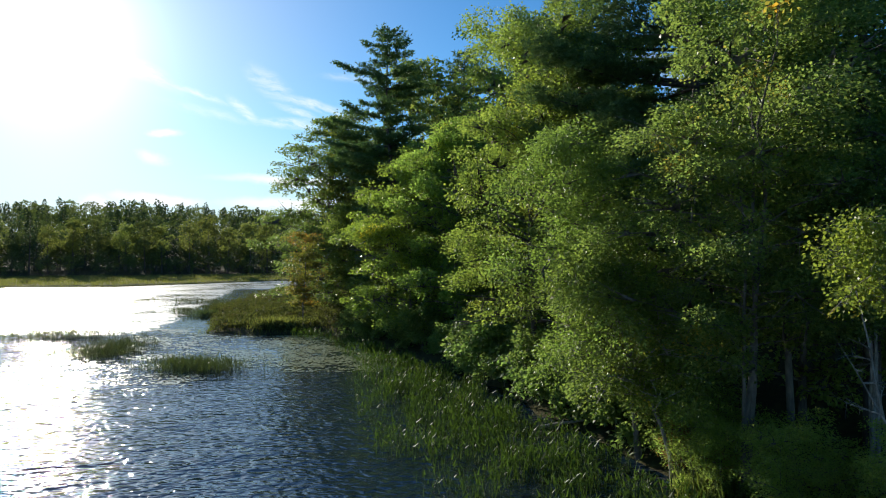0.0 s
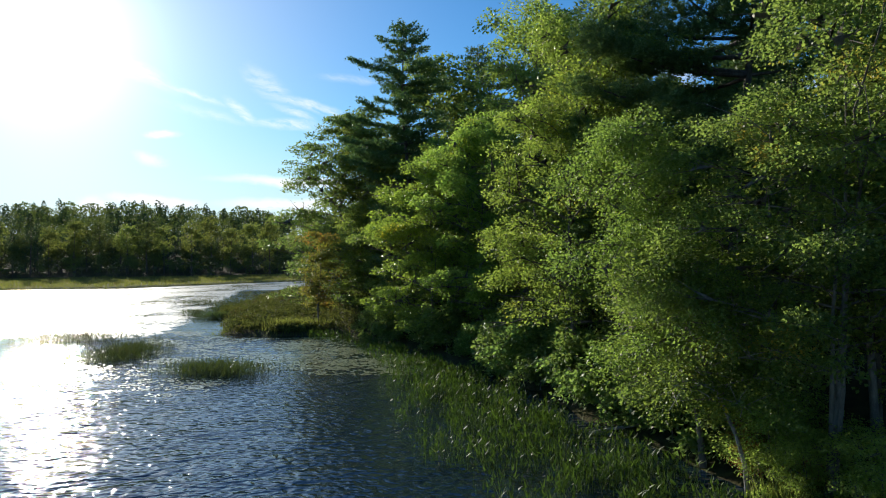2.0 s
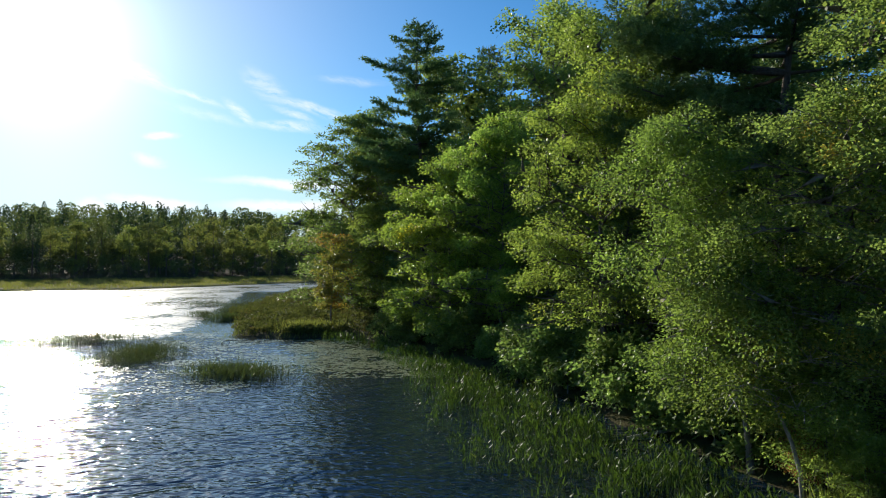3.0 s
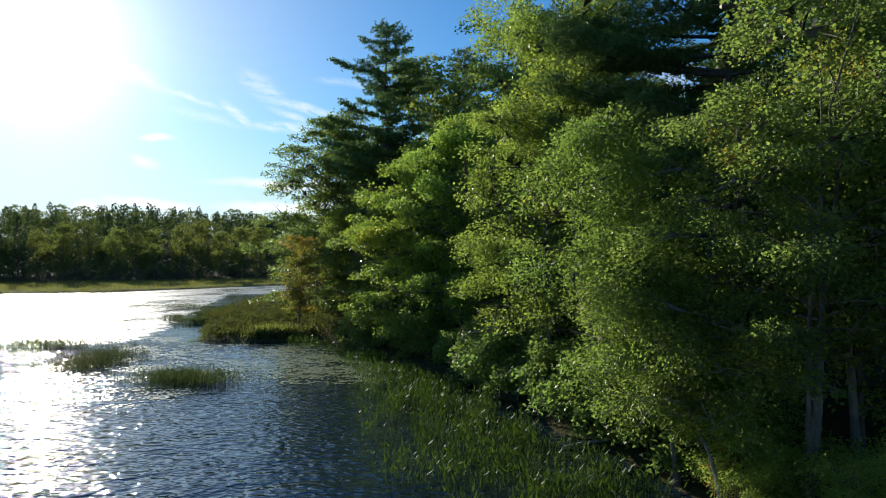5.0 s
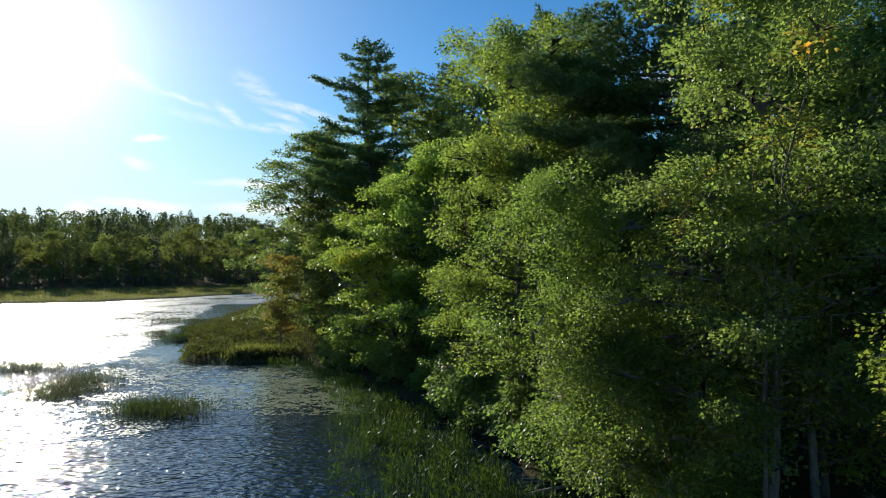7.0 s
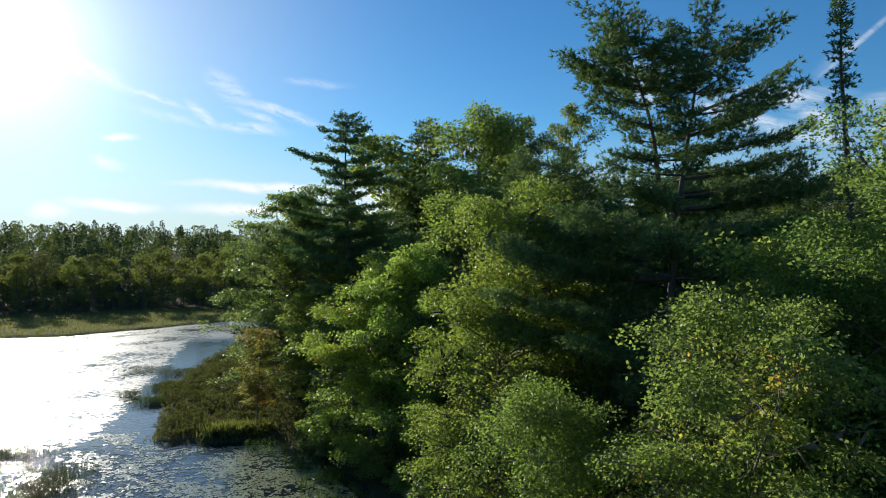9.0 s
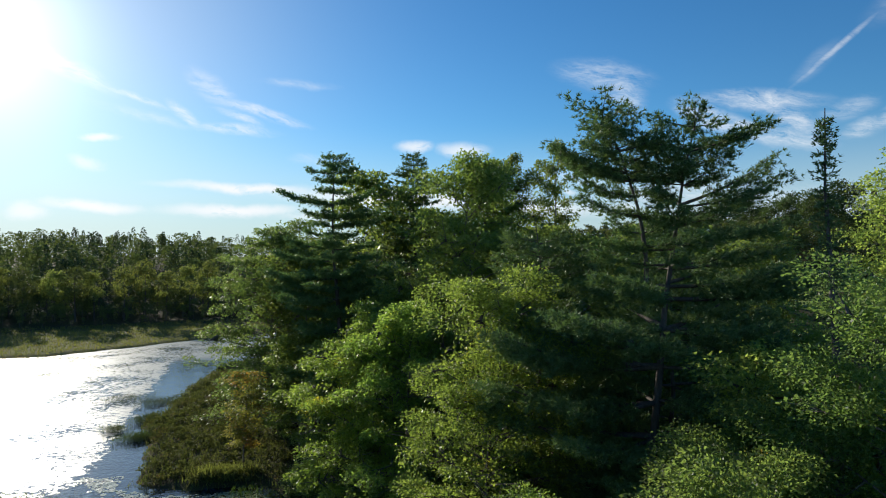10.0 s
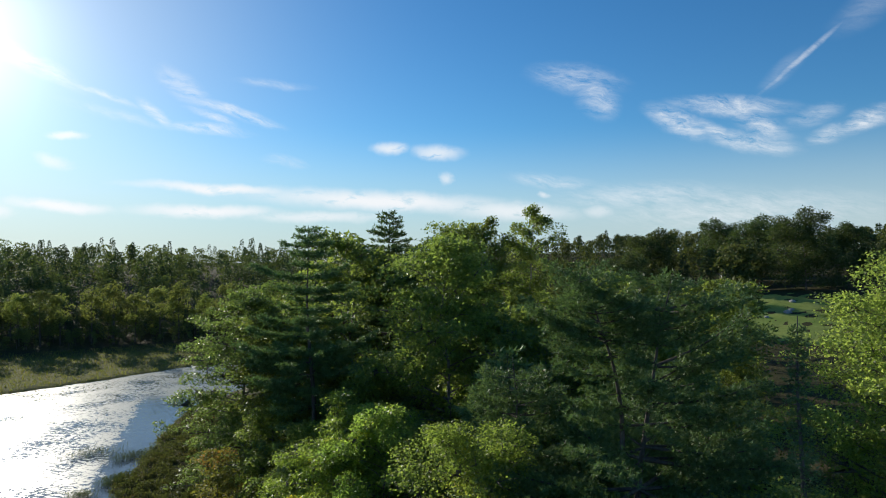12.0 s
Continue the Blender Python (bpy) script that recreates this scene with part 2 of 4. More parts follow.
def water_build(n):
    pos = n.add("ShaderNodeNewGeometry").outputs["Position"]
    xyz = n.add("ShaderNodeSeparateXYZ", {0: pos})
    long = n.vec("MULTIPLY", n.add("ShaderNodeMapping", {"Vector": pos, "Rotation": (0, 0, radians(-22))}).outputs[0], (0.42, 1.0, 1))
    h1 = n.noise(0.58, 2.0, 0.5, long, 0.8)
    h2 = n.noise(3.8, 1.5, 0.45, n.vec("MULTIPLY", pos, (0.65, 1, 1)), 0.3)
    calm = n.span(n.noise(0.06, 3.0, 0.6, pos), 0.36, 0.6, 0.5, 1.0)
    # floating weed: a sheltered sheet past the channel, broken into rafts
    ragged = n.math("MULTIPLY", n.math("SUBTRACT", n.noise(0.35, 5.0, 0.7, pos), 0.5), 5.0)
    ragged = n.math("ADD", ragged, n.math("MULTIPLY", n.math("SUBTRACT", n.noise(1.1, 5.0, 0.75, pos), 0.5), 7.0))
    bank = n.math("ADD", n.math("ADD", xyz.outputs[0], 25.4), n.math("MULTIPLY", n.math("SUBTRACT", n.math("MAXIMUM", xyz.outputs[1], 57.0), 57.0), 0.22))
    far = n.math("MAXIMUM", n.span(n.math("ADD", bank, ragged), 0.3, -0.3), n.span(xyz.outputs[1], 110.0, 120.0))
    thin = n.math("ADD", n.noise(2.3, 4.0, 0.75, n.vec("MULTIPLY", pos, (0.6, 1, 1))), n.math("MULTIPLY", n.math("SUBTRACT", n.noise(0.11, 3.0, 0.6, pos), 0.5), 0.55))
    holes = n.span(thin, 0.44, 0.47)
    weed = n.math("MULTIPLY", n.math("MULTIPLY", far, n.span(n.math("ADD", xyz.outputs[1], ragged), 50.5, 51.5)), holes)
    lee = n.math("MAXIMUM", n.span(xyz.outputs[1], 47.0, 52.0), n.math("MULTIPLY", n.span(xyz.outputs[1], 35.0, 40.0), n.span(xyz.outputs[0], -17.0, -12.0)))
    calm = n.math("MULTIPLY", calm, n.span(lee, 0, 1, 1.0, 0.16))
    h = n.math("ADD", n.math("MULTIPLY", h1, calm), n.math("MULTIPLY", n.math("MULTIPLY", h2, 0.36), n.span(lee, 0, 1, 1.0, 0.3)))
    b = n.add("ShaderNodeBump", {"Height": h, "Strength": 1.0, "Distance": 0.23})
    c = n.mix(weed, (0.007, 0.019, 0.036), (0.13, 0.15, 0.10))
    return n.add("ShaderNodeBsdfPrincipled", {"Base Color": c, "Roughness": n.span(weed, 0, 1, 0.04, 0.42), "IOR": 1.6, "Normal": b.outputs[0]}).outputs[0]


GROUND = material("forest_floor", ground_build)
MEADOW = material("mown_grass", meadow_build)
WATER = material("pond_water", water_build)


# ---------------------------------------------------------------- mesh helpers
rng = np.random.default_rng(7)


def quads_mesh(name, verts, quads, mat, smooth=False):
    me = bpy.data.meshes.new(name)
    verts, quads = np.asarray(verts, np.float32), np.asarray(quads, np.int32)
    me.vertices.add(len(verts))
    me.vertices.foreach_set("co", verts.ravel())
    me.loops.add(quads.size)
    me.loops.foreach_set("vertex_index", quads.ravel())
    me.polygons.add(len(quads))
    me.polygons.foreach_set("loop_start", np.arange(0, quads.size, quads.shape[1], dtype=np.int32))
    if smooth:
        me.polygons.foreach_set("use_smooth", np.ones(len(quads), bool))
    me.materials.append(mat)
    me.update(calc_edges=True)
    return me


def join(parts):
    """Several (verts, quads) as one."""
    vs, qs, k = [], [], 0
    for v, q in parts:
        vs.append(v)
        qs.append(np.asarray(q) + k)
        k += len(v)
    return np.concatenate(vs), np.concatenate(qs)


def tube(path, radii, sides=6):
    """A bent, tapered tube along a path, closed at its ends by its own taper."""
    path, radii = np.asarray(path, float), np.asarray(radii, float)
    tang = np.gradient(path, axis=0)
    tang /= np.linalg.norm(tang, axis=1, keepdims=True) + 1e-9
    ref = np.where(np.abs(tang[:, 2:3]) > 0.9, [[1.0, 0, 0]], [[0, 0, 1.0]])
    u = np.cross(tang, ref)
    u /= np.linalg.norm(u, axis=1, keepdims=True) + 1e-9
    v = np.cross(tang, u)
    a = np.linspace(0, 2 * np.pi, sides, endpoint=False)
    ring = u[:, None] * np.cos(a)[None, :, None] + v[:, None] * np.sin(a)[None, :, None]
    pts = (path[:, None] + ring * radii[:, None, None]).reshape(-1, 3)
    i, j = np.meshgrid(np.arange(len(path) - 1), np.arange(sides), indexing="ij")
    k = (j + 1) % sides
    q = np.stack([i * sides + j, i * sides + k, (i + 1) * sides + k, (i + 1) * sides + j], -1).reshape(-1, 4)
    return pts, q


def graft(stem, shoots):
    """One mesh of a stem and its shoots, each grown from the nearest point of the stem."""
    sv, sq = stem
    vs, qs, k = [sv], [sq], len(sv)
    for v, q in shoots:
        near = int(np.argmin(((sv - v[0]) ** 2).sum(1)))
        q = np.where(q == 0, near, q + k - 1)
        vs.append(v[1:])
        qs.append(q)
        k += len(v) - 1
    return np.concatenate(vs), np.concatenate(qs)


def unit(v):
    return v / (np.linalg.norm(v, axis=-1, keepdims=True) + 1e-9)


def blades(at, along, length, width, curl=0.12, r=rng, kite=False):
    """Pointed leaves: one at each place, broad at a third of its length, lying along the given ways."""
    n = len(at)
    along = unit(along)
    side = unit(np.cross(along, unit(r.normal(size=(n, 3)) + [0, 0, 1.2])))
    up = np.cross(side, along)
    length, width = np.broadcast_to(length, n)[:, None], np.broadcast_to(width, n)[:, None]
    if kite:
        mid = at + along * length * 0.42
        v = np.stack([at, mid + side * width / 2 + up * length * curl, at + along * length - up * length * curl, mid - side * width / 2 + up * length * curl], 1).reshape(-1, 3)
        return v, np.arange(n * 4).reshape(-1, 4)
    v = np.stack([at + side * width / 2, at + along * length - up * length * curl, at - side * width / 2 + up * length * curl], 1).reshape(-1, 3)
    return v, np.arange(n * 3).reshape(-1, 3)


def thing(name, label, category, group="", kind=""):
    return tagged(new(name), label, category, group, kind)


def part(name, me, parent, label=""):
    ob = new(name, me)
    ob.parent = parent
    return tagged(ob, label) if label else ob


# ---------------------------------------------------------------- trees
def broadleaf_parts(seed, height, radius, base=0.25, limbs=26, leaves=16000, leaf=0.17, flat=0.45, droop=0.0, lean=(0, 0), clump=0.6, top_heavy=0.4, stems=1, kite=False, full=0.45):
    """A broadleaved tree: trunk, branches with twigs, and clumps of leaves at their ends. Returns trunk, branches, crown."""
    r = np.random.default_rng(seed)
    trunks, branches, spots, ways, inner = [], [], [], [], []
    for s in range(stems):
        h = height * (1 if s == 0 else r.uniform(0.75, 0.95))
        sway = np.cumsum(r.normal(0, 0.02 * h, (9, 2)), 0) * np.linspace(0, 1, 9)[:, None]
        z = np.linspace(0, 1, 9)
        off = r.normal(0, 0.05 * radius, 2) if s else np.zeros(2)
        tilt = np.array(lean) + (r.normal(0, 0.25 * radius, 2) if stems > 1 else 0)
        trunk = np.c_[off + sway + tilt * (z ** 1.4)[:, None], z * h * 0.97]
        trunk[0, 2] = -0.4
        rad = (0.0088 * h + 0.012) * (1 - z * 0.93) / (1 if stems == 1 else 1.35)
        rad[0] *= 1.35
        trunks.append(tube(trunk, rad, 8))
        count = limbs // stems
        for i in range(count):
            u = base + (0.985 - base) * ((i + r.uniform(0, 1)) / count)
            f = (u - base) / (1 - base)
            a = i * 2.39996 + r.uniform(-0.5, 0.5) + s
            prof = math.sqrt(max(0.02, 1 - ((f - top_heavy) / (1.02 - top_heavy if f > top_heavy else top_heavy + 0.75)) ** 2))
            ln = radius * prof * r.uniform(0.62, 1.18)
            rise = 0.15 + 0.75 * f + r.uniform(-0.15, 0.2)
            p0 = np.array([np.interp(u, z, trunk[:, k]) for k in range(3)])
            d = np.array([math.cos(a), math.sin(a), 0])
            t = np.linspace(0, 1, 6)[:, None]
            bow = d * ln * t + np.array([0, 0, 1]) * ln * rise * (t - 0.35 * t * t - droop * t ** 3) + np.cumsum(r.normal(0, 0.035 * ln, (6, 3)), 0) * t
            limb = p0 + bow
            lr = max(0.012, 0.45 * rad[0] * (1 - u) ** 0.7 * min(1, ln / radius + 0.3))
            bough = []
            inner.append(limb[1:5])
            twigs = max(3, int(3 + 5 * ln / max(radius, 1)))
            for j in range(twigs + 1):
                tt = 1.0 if j == twigs else r.uniform(0.3, 0.97)
                q0 = np.array([np.interp(tt, t[:, 0], limb[:, k]) for k in range(3)])
                dd = unit(d * r.uniform(0.1, 1.0) + r.normal(0, 0.75, 3) * [1, 1, 0.55] + [0, 0, 0.15 - 0.5 * droop])
                tl = (0.16 + 0.18 * r.uniform()) * ln + 0.25
                q1 = q0 + dd * tl
                if j < twigs:
                    tq = np.linspace(0, 1, 3)[:, None]
                    bough.append(tube(q0 + (q1 - q0) * tq + np.array([0, 0, -0.3 * droop * tl]) * tq ** 2, lr * 0.32 * (1 - 0.8 * tq[:, 0]) + 0.004, 4))
                spots.append(q1)
                ways.append(unit(dd + d))
                if r.uniform() < 0.75:
                    spots.append(q0 + (q1 - q0) * r.uniform(0.3, 0.7))
                    ways.append(unit(dd + d))
            branches.append(graft(tube(limb, lr * (1 - 0.85 * t[:, 0]), 5), bough))
    spots, ways = np.array(spots), np.array(ways)
    keep = r.uniform(size=len(spots)) < full
    keep[np.argsort(spots[:, 2])[-5 * stems:]] = True
    spots, ways = spots[keep], ways[keep]
    n = len(spots)
    size = clump * r.uniform(0.6, 1.45, n)
    share = size ** 2 / (size ** 2).sum()
    who = r.choice(n, leaves, p=share)
    off = unit(r.normal(size=(leaves, 3)) + [0, 0, 0.4]) * (r.uniform(0, 1, (leaves, 1)) ** 0.3) * size[who][:, None]
    off = off * [1, 1, flat] + r.normal(0, 0.10, (leaves, 3)) * size[who][:, None] * [1, 1, 0.8]
    off[:, 2] -= droop * 0.6 * np.linalg.norm(off[:, :2], axis=1)
    at = spots[who] + off
    along = unit(off) * [1, 1, 0.5] + ways[who] * 0.5 + r.normal(0, 0.45, (leaves, 3)) + [0, 0, -0.25 - droop]
    outer = blades(at, along, leaf * r.uniform(0.7, 1.3, leaves), leaf * (0.75 if kite else 0.95) * r.uniform(0.7, 1.25, leaves), 0.1, r, kite)
    # larger leaves added along the inner limbs to block light and darken the crown
    k = leaves // 7
    core = np.concatenate(inner)[r.integers(0, 4 * len(inner), k)] + r.normal(0, 0.08 * radius, (k, 3)) * [1, 1, 0.8]
    shade = blades(core, r.normal(0, 1, (k, 3)) * [1, 1, 0.7], min(leaf * 1.5, 0.3) * r.uniform(0.6, 1.2, k), min(leaf * 1.3, 0.26), 0.1, r, kite)
    return trunks, branches, join([outer, shade])


CONE = ((0, 0.85), (0.35, 1.0), (0.66, 0.84), (0.78, 0.66), (0.84, 0.42), (0.93, 0.25), (1, 0.07))
FLAT = ((0, 0.8), (0.3, 1.0), (0.6, 0.9), (0.76, 0.74), (0.88, 0.52), (1, 0.26))
SPIRE = ((0, 1.6), (0.5, 1.1), (0.75, 0.55), (0.92, 0.22), (1, 0.05))


def pine_parts(seed, height, radius, base=0.2, gap=1.0, ragged=0.3, blade=0.24, thick=0.22, tip_up=0.15, lift=0.1, shape=CONE, sweep=None, tufts=1.0, spread=0.10, per=4, bare=0.18, most=6, boughs=(), lean=(0, 0), vary=(0.58, 1.15)):
    """A conifer: a straight trunk, tiers of boughs, flat sprays of needle tufts along their outer parts."""
    r = np.random.default_rng(seed)
    z = np.linspace(0, 1, 10)
    sway = np.cumsum(r.normal(0, 0.006 * height, (10, 2)), 0) * z[:, None]
    trunk = np.c_[sway + np.array(lean) * (z ** 2)[:, None], z * height]
    trunk[0, 2] = -0.4
    rad = (0.011 * height + 0.03) * (1 - 0.95 * z)
    fs, rs = np.array(shape).T
    branches, at, along = [], [], []
    level, k = base * height, 0
    while level < height * 0.985:
        f = (level / height - base) / (1 - base)
        tier = r.uniform(1 - ragged, 1 + ragged * 0.4)
        count = r.integers(max(3, most - 2), most + 1)
        extra = [b for b in boughs if level / height <= b[0] < (level + gap) / height]
        for i in range(count + len(extra)):
            a = k * 1.3 + i * 2 * math.pi / count + r.uniform(-0.35, 0.35)
            ln = radius * np.interp(f, fs, rs) * tier * r.uniform(*vary) + 0.12
            if i >= count:
                a, ln = extra[i - count][1:3]
            elif sweep is not None:
                ln *= 1 + sweep[1] * math.cos(a - sweep[0])
            d = np.array([math.cos(a), math.sin(a), 0])
            side = np.array([-d[1], d[0], 0])
            rise = r.uniform(-0.06, 0.08) + lift * f + 0.5 * max(0, f - 0.8)
            if i >= count:
                rise = extra[i - count][3]
            t = np.linspace(0, 1, 6)[:, None]
            p0 = np.array([np.interp(level / height, z, trunk[:, c]) for c in range(3)]) + [0, 0, r.uniform(-0.12, 0.12)]
            limb = p0 + d * ln * t + np.array([0, 0, 1.0]) * ln * (rise * t + tip_up * t ** 3 - 0.05 * t) + side * ln * r.normal(0, 0.06) * t ** 2
            branches.append(tube(limb, max(0.012, 0.018 * ln) * (1 - 0.85 * t[:, 0]), 4))
            steps = max(3, int(ln / 0.17))
            tt = bare + (1 - bare) * (np.arange(steps) + r.uniform(0, 1, steps)) / steps
            q = np.stack([np.interp(tt, t[:, 0], limb[:, c]) for c in range(3)], 1)
            tl = (0.10 + 0.34 * np.clip(1 - np.abs(tt - 0.55) * 1.7, 0, 1)) * ln * r.uniform(0.5, 1.1, steps) * 0.85 + 0.12
            sd = np.where(np.arange(steps) % 2, 1.0, -1.0)[:, None] * side
            dd = unit(d * 0.75 + sd * r.uniform(0.2, 1.0, (steps, 1)) + np.c_[np.zeros((steps, 2)), r.uniform(-0.05, 0.25, steps)])
            m = np.maximum(3, (tl / 0.085 * tufts).astype(int))
            who = np.repeat(np.arange(steps), m)
            g = r.uniform(0.05, 1.0, len(who))[:, None]
            at.append(q[who] + dd[who] * tl[who][:, None] * g + r.normal(0, spread, (len(who), 3)) * [1, 1, 0.85])
            along.append(dd[who])
        level += gap * r.uniform(0.65, 1.3) * (1 - 0.6 * f)
        k += 1
    at, along = np.repeat(np.concatenate(at), per, 0), np.repeat(np.concatenate(along), per, 0)
    n = len(at)
    ways = unit(along * 0.8 + r.normal(0, 0.6, (n, 3)) * [1, 1, 0.8] + [0, 0, 0.35])
    crown = blades(at, ways, blade * r.uniform(0.7, 1.2, n), blade * thick * r.uniform(0.7, 1.3, n), 0.05, r)
    return [tube(trunk, rad, 9)], branches, crown


def tree(name, label, parts, leaf_mat, bark_mat, category="tree", group=""):
    root = thing(name, label, category, group)
    trunks, limbs, crown = parts
    for v, q in trunks:
        part("trunk", quads_mesh("trunk", v, q, bark_mat, True), root)
    for v, q in limbs:
        part("limb", quads_mesh("limb", v, q, bark_mat, True), root)
    part("crown", quads_mesh("crown", *crown, leaf_mat), root)
    return root


# ---------------------------------------------------------------- the lie of the land
NEAR_SHORE = [(15, -70), (12, -20), (10.2, 0), (8.9, 10), (6.9, 17), (4.7, 24), (1.4, 33), (-2.6, 41), (-6.5, 48), (-10.5, 51.5), (-16, 51), (-20.5, 52.5),
              (-21, 57), (-23.5, 64), (-26.6, 71), (-26.2, 78), (-27.8, 90), (-27.8, 106), (-22, 128), (-10, 142), (0, 151)]
FAR_SHORE = [(1, 161), (-20, 161), (-40, 149.5), (-52, 135), (-64, 123), (-86, 119), (-120, 116), (-300, 105)]
LAKE = np.array(NEAR_SHORE + FAR_SHORE + [(-420, 60), (-420, -160), (-30, -190)], float)


def inland(x, y):
    """Metres from the water's edge, minus on the lake."""
    x, y = np.asarray(x, float), np.asarray(y, float)
    a, b = LAKE, np.roll(LAKE, -1, 0)
    best, inside = np.full(x.shape, 1e9), np.zeros(x.shape, bool)
    for (ax, ay), (bx, by) in zip(a, b):
        dx, dy = bx - ax, by - ay
        t = np.clip(((x - ax) * dx + (y - ay) * dy) / (dx * dx + dy * dy), 0, 1)
        best = np.minimum(best, np.hypot(x - ax - t * dx, y - ay - t * dy))
        cross = ((ay > y) != (by > y)) & (x < dx * (y - ay) / (dy if dy else 1e-9) + ax)
        inside ^= cross
    return np.where(inside, -best, best)


def ease(t):
    t = np.clip(t, 0, 1)
    return t * t * (3 - 2 * t)


def lie(x, y):
    """Height of the ground."""
    x, y = np.asarray(x, float), np.asarray(y, float)
    s = inland(x, y) + 0.5 * np.sin(x * 1.3 + 0.7 * y) * np.cos(0.9 * y - 0.4 * x)
    edge = np.where(s < 0, np.maximum(-1.6, 0.5 * s), 0.32 * np.minimum(s / 1.2, 1))
    far = np.where((y > 100) & (x < -32), 1.0, np.clip((y - 150 - 0.05 * x) / 20, 0, 1))
    near_rise = 0.14 * np.clip(s - 1.5, 0, 12) + 0.05 * np.clip(s - 13.5, 0, 140)
    low = np.clip((-9.0 - x) / 5.0, 0, 1) * np.clip((115 - y) / 15, 0, 1)
    near_rise *= 1 - 0.85 * low
    far_rise = 0.07 * np.clip(s - 50, 0, 60) + 0.075 * np.clip(s - 100, 0, 220)
    lumps = 0.12 * np.sin(x * 0.9 + 1.7 * np.sin(y * 0.31)) * np.sin(y * 0.8 + np.sin(x * 0.43)) * np.clip(s / 3, 0, 1)
    hill = 9.0 * ease((x - 40) / 70) * ease((y - 90) / 80)
    return edge + hill + (1 - far) * near_rise + far * far_rise + lumps


def spread(lo, hi, step, reach):
    """Grid lines: even in the middle, ever wider out to the horizon."""
    mid = list(np.arange(lo, hi + step / 2, step))
    out, d, a = [], step, 0
    while a < reach:
        d *= 1.35
        a += d
        out.append(a)
    return np.array([lo - o for o in reversed(out)] + mid + [mid[-1] + o for o in out])


def sheet(xs, ys, height):
    gx, gy = np.meshgrid(xs, ys, indexing="ij")
    v = np.stack([gx, gy, height(gx, gy)], -1).reshape(-1, 3)
    i, j = np.meshgrid(np.arange(len(xs) - 1), np.arange(len(ys) - 1), indexing="ij")
    k = len(ys)
    return v, np.stack([i * k + j, (i + 1) * k + j, (i + 1) * k + j + 1, i * k + j + 1], -1).reshape(-1, 4)


ground = new("ground", quads_mesh("ground", *sheet(spread(-100, 90, 2.0, 3500), spread(-40, 240, 2.0, 3500), lie), GROUND, True))
tagged(ground, "dark earth and moss of the wooded shore", "ground", kind="structure")
water = new("water", quads_mesh("water", *sheet(np.linspace(-420, 60, 25), np.linspace(-190, 200, 25), lambda x, y: 0 * x), WATER))
tagged(water, "dark rippled pond water glittering in the sun", "water", kind="structure")


def stand(x, y):
    return float(lie(np.array([x]), np.array([y]))[0])


def plant(root, x, y, turn=0.0, scale=1.0):
    """Sets a tree down on the ground at (x, y)."""
    root.matrix_basis = pose(x, y, stand(x, y) - 0.05, 0, 0, turn) @ Matrix.Scale(scale, 4)
    return root


def again(root, x, y, turn, scale):
    c = copy_thing(root, pose(x, y, stand(x, y) - 0.05, 0, 0, turn))
    c.scale = (scale, scale, scale)
    return c


# ---------------------------------------------------------------- the near wood
# pines
DOME = ((0, 0.85), (0.3, 1.0), (0.58, 0.92), (0.70, 0.55), (0.80, 0.48), (0.87, 0.44), (0.93, 0.33), (0.97, 0.2), (1, 0.08))


def forked(main, leader, at):
    """A tree with a second leader growing from its trunk at the given place."""
    at = np.array(at)
    return (main[0] + [(v + at, q) for v, q in leader[0]], main[1] + [(v + at, q) for v, q in leader[1]],
            join([main[2], (leader[2][0] + at, leader[2][1])]))


plant(tree("white_pine", "tall dark white pine with tiered boughs above the shore", pine_parts(17, 25.5, 6.0, 0.14, gap=1.65, ragged=0.36, blade=0.25, thick=0.24, tip_up=0.18, lift=0.06, shape=DOME, tufts=1.5, per=7, most=6, bare=0.1, spread=0.125, vary=(0.6, 1.0), boughs=((0.85, 3.2, 4.2, 0.16), (0.86, 0.1, 3.2, 0.22), (0.80, 0.0, 3.8, 0.02))), NEEDLES, PINE_BARK), -4.2, 54.7)
plant(tree("white_pine", "dark white pine behind the tall one", pine_parts(12, 26.6, 5.2, 0.2, gap=1.1, blade=0.34, thick=0.28, tufts=0.7), NEEDLES, PINE_BARK), 2.4, 68)
